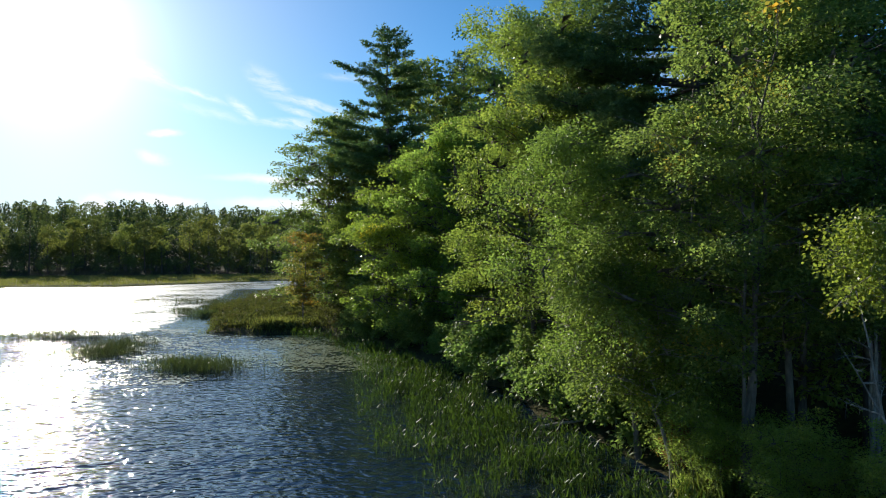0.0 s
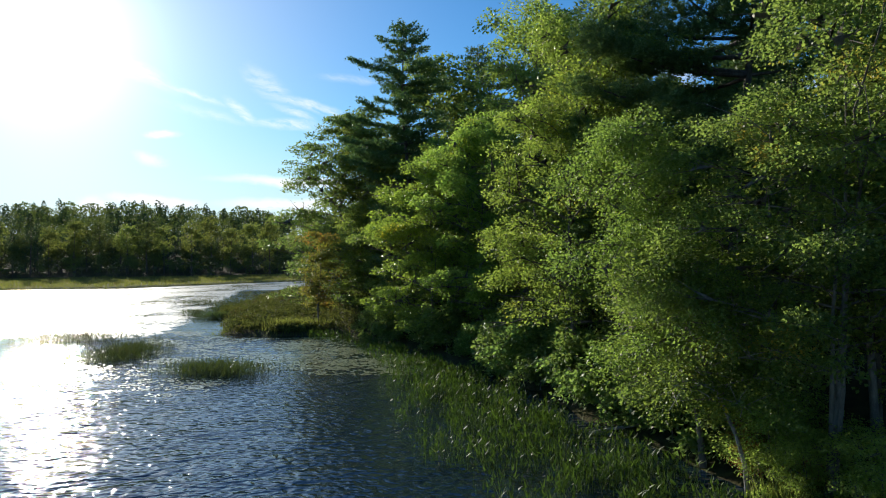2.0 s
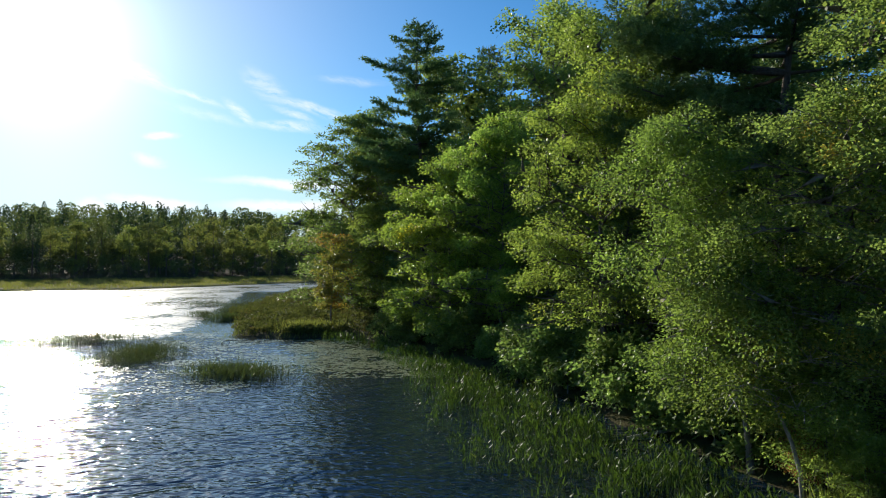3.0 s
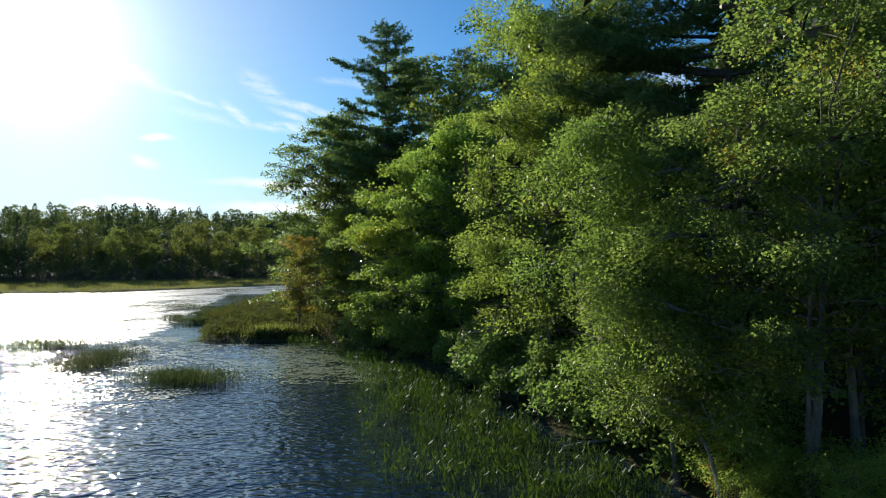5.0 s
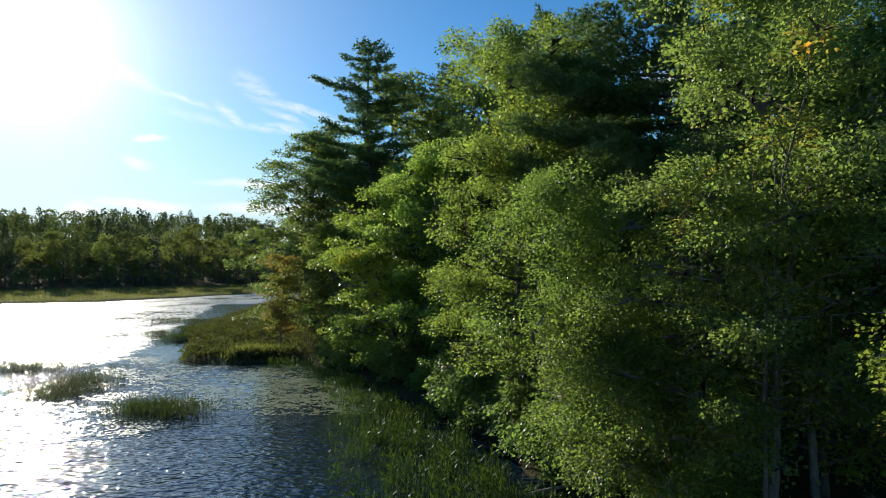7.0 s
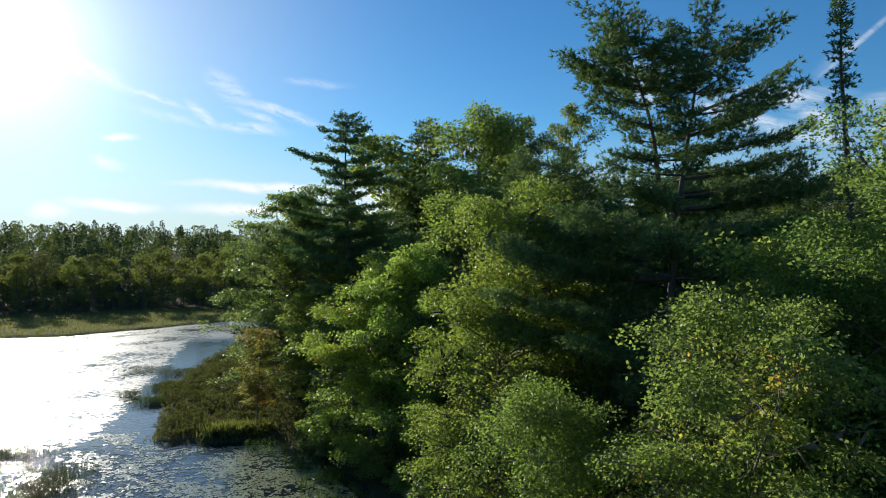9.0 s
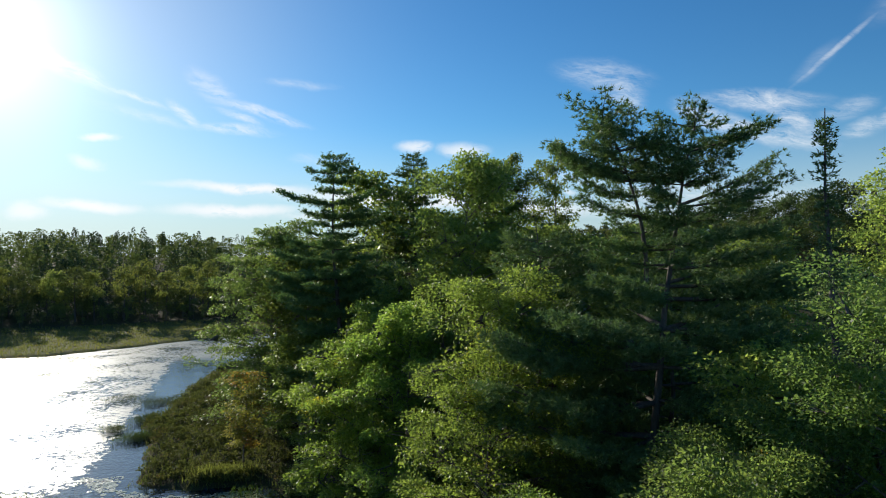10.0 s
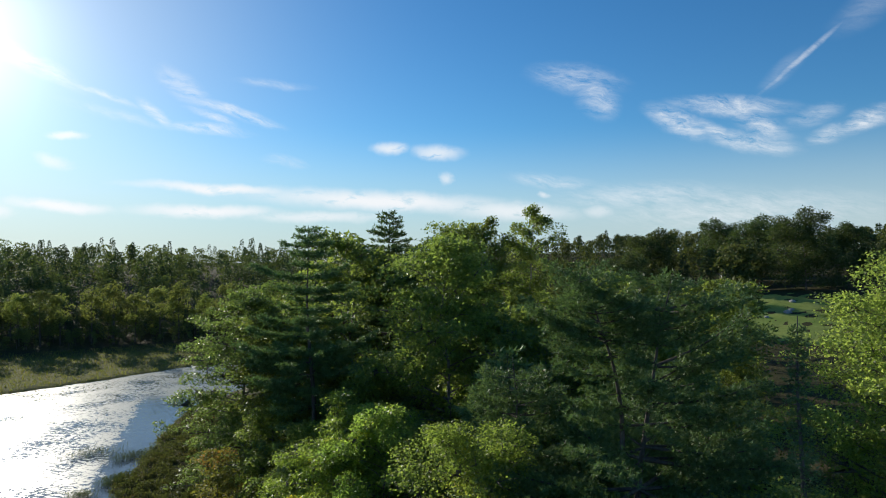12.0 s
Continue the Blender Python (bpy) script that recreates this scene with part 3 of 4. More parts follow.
plant(tree("white_pine", "large forked white pine with ragged level boughs", forked(
    pine_parts(13, 22.5, 6.0, 0.24, gap=1.35, ragged=0.4, shape=((0, 0.8), (0.3, 1.05), (0.55, 0.95), (0.7, 0.6), (0.85, 0.42), (0.95, 0.36), (1, 0.2)), lift=0.10, tip_up=0.16, tufts=1.5, per=10, spread=0.12, bare=0.2, most=5, blade=0.2, thick=0.17, lean=(1.4, 0.2),
               boughs=((0.86, -0.05, 3.9, 0.40), (0.83, 0.25, 2.6, 0.36), (0.78, -0.25, 4.0, 0.12), (0.725, -0.1, 4.2, 0.05), (0.67, 0.1, 4.6, 0.02), (0.62, 3.0, 5.6, 0.06), (0.56, 3.3, 6.2, 0.04), (0.5, 2.8, 6.4, 0.02), (0.90, 1.2, 1.9, 0.45), (0.91, 2.7, 1.7, 0.5), (0.92, 4.2, 1.8, 0.45), (0.93, 5.6, 1.8, 0.5), (0.955, 0.5, 1.3, 0.6), (0.96, 3.3, 1.3, 0.6))),
    pine_parts(19, 6.4, 2.0, 0.2, gap=0.75, ragged=0.35, shape=((0, 0.9), (0.5, 1.0), (0.8, 0.8), (1, 0.45)), lift=0.25, tip_up=0.25, tufts=1.6, per=10, spread=0.12, bare=0.15, most=5, blade=0.2, thick=0.17, lean=(-2.0, -0.3),
               boughs=((0.66, 3.1, 2.6, 0.24), (0.5, 3.4, 2.4, 0.1), (0.8, 0.2, 1.5, 0.4), (0.82, 2.2, 1.4, 0.5), (0.84, 4.1, 1.5, 0.45), (0.92, 1.4, 1.0, 0.6))), (0.45, 0.0, 15.9)), NEEDLES, PINE_BARK), 9.15, 25.0)
plant(tree("white_pine", "lower white pine grown up beside the largest one", pine_parts(16, 18.6, 4.4, 0.2, gap=1.4, ragged=0.4, shape=FLAT, lift=0.12, tufts=1.3, per=6, spread=0.12, bare=0.2, most=6, blade=0.24, thick=0.2), NEEDLES, PINE_BARK), 6.4, 29.6)
small_pine = plant(tree("white_pine", "broad young white pine in the wood", pine_parts(14, 17.0, 4.6, 0.08, gap=1.3, blade=0.42, thick=0.36, tufts=0.34, spread=0.14), NEEDLES, PINE_BARK), 8.0, 38)
spruce = plant(tree("spruce", "thin spire-topped spruce among broadleaved trees", pine_parts(15, 21.0, 0.5, 0.25, gap=0.5, ragged=0.55, tip_up=-0.05, lift=0.0, shape=SPIRE, blade=0.13, thick=0.36, tufts=0.9, spread=0.05, bare=0.05), NEEDLES, PINE_BARK), 12.6, 18.5)
# broadleaved trees
oak = plant(tree("oak", "tall oak with glossy green leaves", broadleaf_parts(21, 23.4, 4.8, 0.1, 56, 32000, 0.20, 0.55, clump=0.95), OAK, BARK), 6.6, 48)
again(oak, 9.8, 65, 140, 1.06)
aspen = plant(tree("aspen", "slender airy aspen rising over the wood", broadleaf_parts(34, 26.3, 2.6, 0.4, 34, 13000, 0.18, 0.8, clump=0.62), OAK, PALE_BARK), 14.8, 64)
again(aspen, 10.4, 61, 100, 0.97)
plant(tree("maple", "layered green maple at the head of the marsh", broadleaf_parts(22, 19.8, 6.2, 0.03, 72, 44000, 0.19, 0.34, clump=0.9, top_heavy=0.05, full=0.55), ASH, BARK), -11.9, 66.5)
plant(tree("maple", "small maple turning orange by the marsh", broadleaf_parts(23, 8.0, 1.5, 0.2, 26, 6500, 0.13, 0.4, clump=0.5), TURNING, BARK), -12.2, 54.8)
plant(tree("maple", "yellow-green layered maple leaning to the light", broadleaf_parts(24, 13.2, 3.6, 0.05, 50, 34000, 0.135, 0.38, clump=0.82, full=0.22, lean=(-0.8, -0.5)), YELLOWING, BARK), -2.2, 44.5)
plant(tree("maple", "green maple with long low boughs over the water", broadleaf_parts(25, 13.6, 3.6, 0.12, 50, 34000, 0.13, 0.4, clump=0.82, full=0.22, lean=(-1.0, -0.6)), MAPLE, BARK), 0.9, 40.6)
plant(tree("maple", "tall full green maple reaching out over the reeds", broadleaf_parts(28, 15.6, 3.8, 0.2, 66, 64000, 0.10, 0.5, clump=0.82, full=0.17, lean=(-0.7, -1.0), kite=True), MAPLE, PINE_BARK), 4.3, 28.9)
plant(tree("birch", "fine-leaved birch hanging over the water's edge", broadleaf_parts(26, 10.0, 2.6, 0.2, 60, 50000, 0.078, 0.75, 0.12, (-2.9, -0.4), 0.62, full=0.19, top_heavy=0.22, kite=True), BIRCH, BARK), 6.3, 20.2)
plant(tree("birch", "low birch leaning out from the bank", broadleaf_parts(38, 6.6, 1.9, 0.36, 40, 24000, 0.076, 0.75, 0.15, (-2.9, -0.6), 0.52, full=0.2, kite=True), BIRCH, PALE_BARK), 6.6, 18.0)
plant(tree("maple", "maple with orange-tinged boughs above the bank", broadleaf_parts(27, 13.0, 3.0, 0.33, 54, 56000, 0.078, 0.4, clump=0.66, full=0.2, stems=3, lean=(-0.9, -1.3), kite=True), TINGED, BARK), 7.9, 16.7)
plant(tree("ash", "green tree with fine leaves on the bank", broadleaf_parts(39, 12.8, 2.4, 0.3, 44, 36000, 0.076, 0.6, clump=0.62, full=0.2, kite=True), ASH, BARK), 9.7, 17.6)
plant(tree("ash", "tall bright green tree on the bank", broadleaf_parts(29, 16.0, 3.1, 0.25, 54, 56000, 0.085, 0.5, clump=0.72, full=0.2, kite=True), ASH, BARK), 12.5, 16.7)
plant(tree("birch", "leaning birch with yellowing leaves over the water", broadleaf_parts(30, 7.0, 0.85, 0.80, 22, 6500, 0.068, 0.8, 0.2, (-2.5, -0.4), 0.30, full=0.5, kite=True), YELLOWING, PALE_BARK), 9.5, 10.4)
plant(tree("birch", "clump of pale birch stems with a thin crown", broadleaf_parts(36, 9.4, 1.9, 0.6, 27, 9000, 0.08, 0.6, 0.15, (0.2, 0.1), 0.45, full=0.4, stems=3, kite=True), BIRCH, PALE_BARK), 11.2, 16.4)
plant(tree("ash", "broad bright green tree behind the bank", broadleaf_parts(31, 20.5, 5.8, 0.05, 70, 52000, 0.14, 0.6, clump=0.85, full=0.5), LIGHTENED, BARK), 26.6, 31.0)
slender = plant(tree("ash", "slender green tree behind the bank", broadleaf_parts(35, 13.5, 3.4, 0.12, 42, 22000, 0.13, 0.45, clump=0.68, full=0.35), LIGHTENED, BARK), 11.2, 19.6)
for x, y, a, k in [(16, 24, 120, 0.95), (14.8, 20.5, 66, 0.9), (17, 13, 200, 0.85), (20, 19, 20, 0.95), (14, 9.5, 60, 0.72)]:
    again(slender, x, y, a, k)
filler = tree("maple", "shaded green maple inside the wood", broadleaf_parts(32, 17.0, 4.8, 0.08, 26, 10500, 0.29, 0.5, clump=1.2, full=0.35), OAK, BARK)
plant(filler, 11, 60)
for x, y, a, s in [(17, 38, 50, 0.95), (0.5, 52, 200, 0.8), (-8, 62, 10, 0.95), (13, 47, 280, 1.0), (22, 52, 70, 1.0), (-6, 74, 140, 0.95),
                   (5, 80, 20, 1.05), (18, 72, 310, 1.0), (28, 66, 160, 1.0), (10, 95, 90, 1.1), (-10, 90, 240, 1.0), (27, 27, 190, 0.8), (33, 85, 33, 1.0),
                   (-1.5, 66, 10, 1.35), (-4.5, 50, 77, 0.62), (-8.0, 57, 130, 0.6), (3.2, 41, 15, 0.72), (38, 43, 222, 0.95), (36, 60, 45, 0.62), (42, 70, 145, 0.95), (50, 84, 245, 0.75), (42, 76, 100, 0.95), (55, 62, 10, 0.9), (48, 50, 180, 0.9)]:
    again(filler, x, y, a, s)
for x, y, a, s in [(14, 33, 40, 0.95), (4, 58, 100, 0.95), (19, 45, 300, 1.05), (-7, 68, 30, 1.0), (14, 56, 220, 1.05), (26, 58, 10, 1.0), (15, 83, 60, 1.1), (-2, 88, 0, 1.1)]:
    again(small_pine, x, y, a, s)
# the shrubs of the bank; those from y 22 to 37 are added to hide sunlit soil
bush = tree("shrub", "leafy green shrub on the shady bank", broadleaf_parts(33, 2.4, 1.5, 0.04, 9, 2800, 0.15, 0.6, clump=0.5), ASH, BARK, "shrub", "shrubs along the bank")
plant(bush, 4.2, 30.5)
near_bush = tree("shrub", "fine-leaved green shrub on the shady bank", broadleaf_parts(37, 2.3, 1.4, 0.04, 12, 5200, 0.078, 0.5, clump=0.42, kite=True), LIGHTENED, BARK, "shrub", "shrubs along the bank")
plant(near_bush, 7.4, 18.3)
r = np.random.default_rng(2)
for d in np.arange(0, 1, 0.03):
    k = d * 9
    x = np.interp(k, range(10), [9.6, 8.9, 7.4, 6.2, 5.0, 3.6, 1.8, -0.8, -3.8, -7.4]) + r.uniform(-0.4, 1.0)
    y = np.interp(k, range(10), [9, 12, 16, 20, 24.5, 29, 34, 39.5, 45, 49.5])
    # added shrubs keep close to the water, in place of a shaded gap
    x += 0.3 if y > 22 else 0.9
    again(near_bush if y < 21 else bush, x, y, r.uniform(0, 360), r.uniform(0.55, 0.95) if y < 21 else r.uniform(0.6, 1.15))

sapling = tree("sapling", "slim green sapling on the shady bank", broadleaf_parts(40, 4.6, 1.3, 0.12, 22, 9000, 0.08, 0.5, clump=0.42, full=0.35, stems=2, kite=True), LIGHTENED, BARK, "tree", "saplings along the bank")
plant(sapling, 7.9, 14.6, 0, 0.6)
for x, y, a, k in [(6.9, 17.4, 150, 0.6), (9.6, 12.8, 220, 0.6), (7.3, 16.6, 260, 0.5)]:
    again(sapling, x, y, a, k)
red = tree("sapling", "small red maple sapling with orange-red leaves", broadleaf_parts(42, 2.6, 0.8, 0.2, 10, 1100, 0.085, 0.4, clump=0.34, full=0.5, kite=True), SCARLET, BARK, "tree", "saplings along the bank")
plant(red, 6.9, 18.3, 0, 0.6)
for x, y, a, k in [(7.4, 16.9, 80, 0.45), (7.1, 19.2, 200, 0.6)]:
    again(red, x, y, a, k)

# ---------------------------------------------------------------- far woods
def far_crown(seed, height, radius, conifer, leaves, leaf):
    r = np.random.default_rng(seed)
    if conifer:
        f = r.uniform(0, 1, leaves) ** 0.8
        rr = radius * (1 - f) ** 0.8 * (0.55 + 0.45 * np.abs(np.sin(f * 19))) * r.uniform(0.35, 1.0, leaves) + 0.1
        a = r.uniform(0, 2 * np.pi, leaves)
        at = np.c_[np.cos(a) * rr, np.sin(a) * rr, height * (0.03 + 0.97 * f)]
        along = np.c_[np.cos(a), np.sin(a), -0.1 + 0 * a] + r.normal(0, 0.3, (leaves, 3))
        return blades(at, along, leaf * r.uniform(0.6, 1.2, leaves), leaf * 0.6, 0.1, r)
    n = 38
    way = unit(r.normal(size=(n, 3)) + [0, 0, 0.35])
    cen = way * r.uniform(0.55, 1.0, (n, 1)) * [radius * 0.78, radius * 0.78, height * 0.33] + [0, 0, height * 0.64]
    cen[34:, 2] = height * r.uniform(0.1, 0.35, 4)
    who = r.integers(0, n, leaves)
    off = unit(r.normal(size=(leaves, 3)) + [0, 0, 0.5]) * r.uniform(0.3, 1, (leaves, 1)) ** 0.4 * radius * 0.40 * [1, 1, 0.62]
    lay = np.cross(unit(off), unit(r.normal(size=(leaves, 3)))) + r.normal(0, 0.25, (leaves, 3))
    return blades(cen[who] + off, lay, leaf * r.uniform(0.6, 1.2, leaves), leaf * 0.9, 0.1, r)


def far_tree(name, label, seed, height, radius, conifer, leaves=1400, leaf=0.45, foliage=None):
    root = thing(name, label, "tree", "trees along the far shore")
    z = np.linspace(0, 1, 5)
    r = np.random.default_rng(seed)
    part("trunk", quads_mesh("trunk", *tube(np.c_[np.cumsum(r.normal(0, 0.12, (5, 2)), 0) * z[:, None], z * height * 0.92 - 0.3], 0.014 * height * (1.05 - z), 5), PINE_BARK, True), root)
    part("crown", quads_mesh("crown", *far_crown(seed, height, radius, conifer, leaves, leaf), foliage or (FAR_NEEDLE if conifer else FAR_LEAF)), root)
    return root


MODELS = [far_tree("far_maple", "green maple in the far shore's wood", 41, 15, 3.6, False), far_tree("far_birch", "slender pale green tree in the far wood", 42, 13.5, 2.6, False),
          far_tree("far_maple", "rounded maple in the far shore's wood", 43, 14, 4.0, False), far_tree("far_spruce", "dark pointed spruce in the far wood", 44, 15.5, 3.0, True),
          far_tree("far_pine", "dark pine in the far shore's wood", 45, 17, 4.4, True),
          far_tree("far_birch", "light olive green birch fronting the far wood", 46, 16.5, 3.4, False, 1800, 0.45, PALE_LEAF),
          far_tree("far_maple", "pale green rounded tree fronting the far wood", 47, 15.5, 4.0, False, 1900, 0.45, PALE_LEAF)]
used = set()
FRONT = np.array([(-230, 160), (-120, 171), (-88, 180), (-52, 198), (-20, 211), (25, 220)], float)
r = np.random.default_rng(5)
leg = np.r_[0, np.cumsum(np.hypot(*np.diff(FRONT, axis=0).T))]
# back from the edge, spacing, sizes, chances of each kind
ROWS_BACK = [(-3.0, 3.2, (0.16, 0.32), (0.4, 0.2, 0.4, 0, 0, 0, 0)), (0.5, 3.6, (0.30, 0.5), (0.4, 0.2, 0.38, 0.02, 0, 0, 0)), (3.5, 6.0, (0.86, 1.12), (0.1, 0.06, 0.08, 0.02, 0.02, 0.38, 0.34)),
             (8.5, 5.2, (0.55, 0.8), (0.22, 0.10, 0.20, 0.08, 0.08, 0.16, 0.16)), (13.0, 5.0, (0.55, 0.78), (0.3, 0.14, 0.28, 0.10, 0.18, 0, 0)), (18.0, 5.2, (0.6, 0.85), (0.28, 0.12, 0.26, 0.12, 0.22, 0, 0))]
for back, gap, size, chance in ROWS_BACK:
    for d in np.arange(0, leg[-1], gap):
        x = np.interp(d + r.uniform(-1.5, 1.5), leg, FRONT[:, 0])
        y = np.interp(d, leg, FRONT[:, 1]) + back + r.uniform(-2, 2)
        k = int(r.choice(7, p=chance))
        s, a = r.uniform(*size), r.uniform(0, 360)
        if k in used:
            again(MODELS[k], x, y, a, s)
        else:
            used.add(k)
            plant(MODELS[k], x, y, a, s)


for x in r.uniform(-215, 60, 15):
    again(MODELS[3 if r.uniform() < 0.4 else 4], x, r.uniform(270, 370), r.uniform(0, 360), r.uniform(0.8, 1.3))


def woods(name, label, places, seed, leaves, leaf, size=(0.85, 1.3), grown=None, conifers=0.35):
    """A wood far off, as one thing: many crowns of leaf sprays."""
    r = np.random.default_rng(seed)
    hard = [far_crown(seed + i, 1.0 * h, rd, False, leaves, leaf) for i, (h, rd) in enumerate(((15, 4.2), (13, 3.8), (16, 4.6)))]
    soft = [far_crown(seed + 9 + i, 1.0 * h, rd, True, leaves, leaf) for i, (h, rd) in enumerate(((17, 3.8), (15, 3.2)))]
    sets = ([], [])
    zs = lie(places[:, 0], places[:, 1])
    grown = np.ones(len(places)) if grown is None else grown
    for (x, y), z, full in zip(places, zs, grown):
        k = int(r.uniform() < conifers)
        v, q = (hard, soft)[k][r.integers(0, 3 - k)]
        a, s = r.uniform(0, 6.28), r.uniform(*size) * full
        c, sn = math.cos(a) * s, math.sin(a) * s
        sets[k].append((np.c_[v[:, 0] * c - v[:, 1] * sn + x, v[:, 0] * sn + v[:, 1] * c + y, v[:, 2] * s + z], q))
    root = thing(name, label, "woods", kind="stuff")
    part("broadleaved_crowns", quads_mesh("woods", *join(sets[0]), FAR_LEAF), root)
    part("conifer_crowns", quads_mesh("woods", *join(sets[1]), FAR_NEEDLE), root)
    return root


p = np.c_[r.uniform(-330, 60, 1200), np.zeros(1200)]
p[:, 1] = np.interp(p[:, 0], FRONT[:, 0], FRONT[:, 1]) + 13 + 240 * r.uniform(0, 1, 1200) ** 1.7
woods("far_woods", "mixed dark green woods rising behind the far marsh", p, 60, 320, 0.8, (0.85, 1.3), 0.6 + 0.4 * np.clip((p[:, 1] - np.interp(p[:, 0], FRONT[:, 0], FRONT[:, 1]) - 18) / 55, 0, 1), 0.5)
p = r.uniform((5, 95), (330, 420), (2500, 2))
sunward = (p - [97, 132]) @ np.array([[-0.537], [0.843]])
across = np.abs((p - [97, 132]) @ np.array([[0.843], [0.537]]))
field = ((sunward[:, 0] > 0) & (sunward[:, 0] < 62) & (across[:, 0] < 13)) | (np.hypot((p[:, 0] - 97) / 17, (p[:, 1] - 132) / 24) < 1) | ((np.abs(p[:, 0] * 0.81 - (p[:, 1] - 2) * 0.587) < 5) & (p[:, 1] < 130))
p = p[~field & (inland(p[:, 0], p[:, 1]) > 10) & (p[:, 0] + p[:, 1] > 120)]
p = p[r.permutation(len(p))[:760]]
woods("inland_woods", "mixed woods rolling away inland", p, 80, 240, 1.1, (0.7, 1.0))

# ---------------------------------------------------------------- water plants
def pickerel(places, seed, tall=0.7, long=(0.14, 0.27), broad=(0.04, 0.08)):
    """Water plants: a stem and a lance-shaped leaf each, leaning a little."""
    r = np.random.default_rng(seed)
    n = len(places)
    base = np.c_[places, np.full(n, -0.05)]
    h = np.broadcast_to(tall, n) * r.uniform(0.5, 1.25, n)
    lean_to = unit(np.c_[r.normal(0, 0.2, (n, 2)), np.ones(n)])
    stem = blades(base, lean_to, h, 0.022, 0.0, r)
    tip = base + lean_to * (h * 0.78)[:, None]
    leaf = blades(tip, lean_to + np.c_[r.normal(0, 0.45, (n, 2)), np.zeros(n)], r.uniform(*long, n), r.uniform(*broad, n), 0.1, r)
    return join([stem, leaf])


r = np.random.default_rng(9)
p = r.uniform((-12, 10), (10, 52), (90000, 2))
s = inland(p[:, 0], p[:, 1])
width = np.interp(p[:, 1], [10, 16, 22, 30, 38, 45, 50], [3.0, 6.8, 7.3, 6.2, 3.8, 2.8, 2.0])
p = p[(s < -0.6) & (s > -width * r.uniform(0.7, 1.08, len(p)))]
lump = np.array([noise.noise((x * 0.7, y * 0.7, 3.0)) for x, y in p[:26000]])
p = p[:26000][lump > r.uniform(-0.28, 0.4, len(lump))][:9000]
reed_bed = new("reed_bed", quads_mesh("reed_bed", *pickerel(p, 3), REED))
tagged(reed_bed, "dense bed of green lance-leaved water plants along the shore", "water plants", kind="stuff")


def patch(cx, cy, rx, ry, turn, n, seed):
    r = np.random.default_rng(seed)
    q = r.normal(0, 0.5, (n, 2)) * [rx, ry]
    c, sn = math.cos(radians(turn)), math.sin(radians(turn))
    return np.c_[cx + q[:, 0] * c - q[:, 1] * sn, cy + q[:, 0] * sn + q[:, 1] * c]


for cx, cy, rx, ry, turn, n, seed in [(-14.2, 36.0, 3.0, 1.9, -15, 1900, 4), (-22.4, 42.0, 2.3, 4.4, 8, 2200, 5), (-30.0, 49.5, 4.2, 1.3, 5, 1300, 6)]:
    isle = new("reed_island", quads_mesh("reed_island", *pickerel(patch(cx, cy, rx, ry, turn, n, seed), seed, 0.5, (0.2, 0.42), (0.015, 0.035)), RUSH))
    tagged(isle, "small island of green rushes standing in open water", "water plants", "reed islands", "stuff")


for cx, cy, rx, ry, turn, n, seed in [(-24.6, 66.0, 2.0, 1.3, 20, 900, 14), (-26.6, 73.5, 2.2, 1.2, 60, 800, 15), (-28.3, 69.0, 1.4, 1.0, 0, 380, 16), (-28.0, 82.0, 3.0, 1.6, 50, 600, 17), (-33.0, 84.0, 3.4, 2.2, 20, 420, 18)]:
    isle = new("sedge_islet", quads_mesh("sedge_islet", *pickerel(patch(cx, cy, rx, ry, turn, n, seed), seed, 0.55, (0.2, 0.42), (0.03, 0.06)), RUSH))
    tagged(isle, "ragged islet of dark sedge beside the channel", "water plants", "sedge islets", "stuff")


def pads(places, seed, size=0.24):
    r = np.random.default_rng(seed)
    n = len(places)
    a = np.linspace(0, 2 * np.pi, 7)[:-1][None] + r.uniform(0, 6, (n, 1))
    rad = size / 2 * r.uniform(0.6, 1.25, (n, 1)) * np.array([[1, 0.95, 1.05, 1, 0.95, 0.7]])
    z = 0.012 + 0.006 * r.uniform(0, 1, (n, 1)) + 0.006 * r.normal(size=(n, 6))
    v = np.stack([places[:, :1] + np.cos(a) * rad, places[:, 1:] + np.sin(a) * rad, z], -1).reshape(-1, 3)
    k = np.arange(n)[:, None] * 6
    return v, np.concatenate([k + [0, 1, 2, 3], k + [0, 3, 4, 5]])


p = r.uniform((-25, 35), (1, 55), (80000, 2))
s = inland(p[:, 0], p[:, 1])
lump = np.array([0.6 * noise.noise((x * 0.3, y * 0.4, 8.0)) + 0.5 * noise.noise((x * 1.6, y * 2.0, 2.0)) for x, y in p])
open_water = np.clip((-8 - p[:, 0]) * 0.02, -0.1, 0.25) + np.clip((38 - p[:, 1]) * 0.12, 0, 1) * (p[:, 0] < -9) + np.clip((37.0 - p[:, 1]) * 0.1, 0, 1)
p = p[(s < -0.8) & (lump - open_water > r.uniform(-0.30, 0.40, len(p)))][:24000]
rafts = np.concatenate([patch(x, y, 0.9 * k, 0.5 * k, r.uniform(-20, 20), 26, i) for i, (x, y, k) in enumerate(zip(r.uniform(-32, -13, 70), r.uniform(29, 38, 70), r.uniform(0.5, 1.4, 70)))])
p = np.concatenate([p, rafts])
lily = new("lily_pads", quads_mesh("lily_pads", *pads(p, 8, 0.19), PAD))
tagged(lily, "mat of floating lily pads in the sheltered corner", "lily pads", kind="stuff")

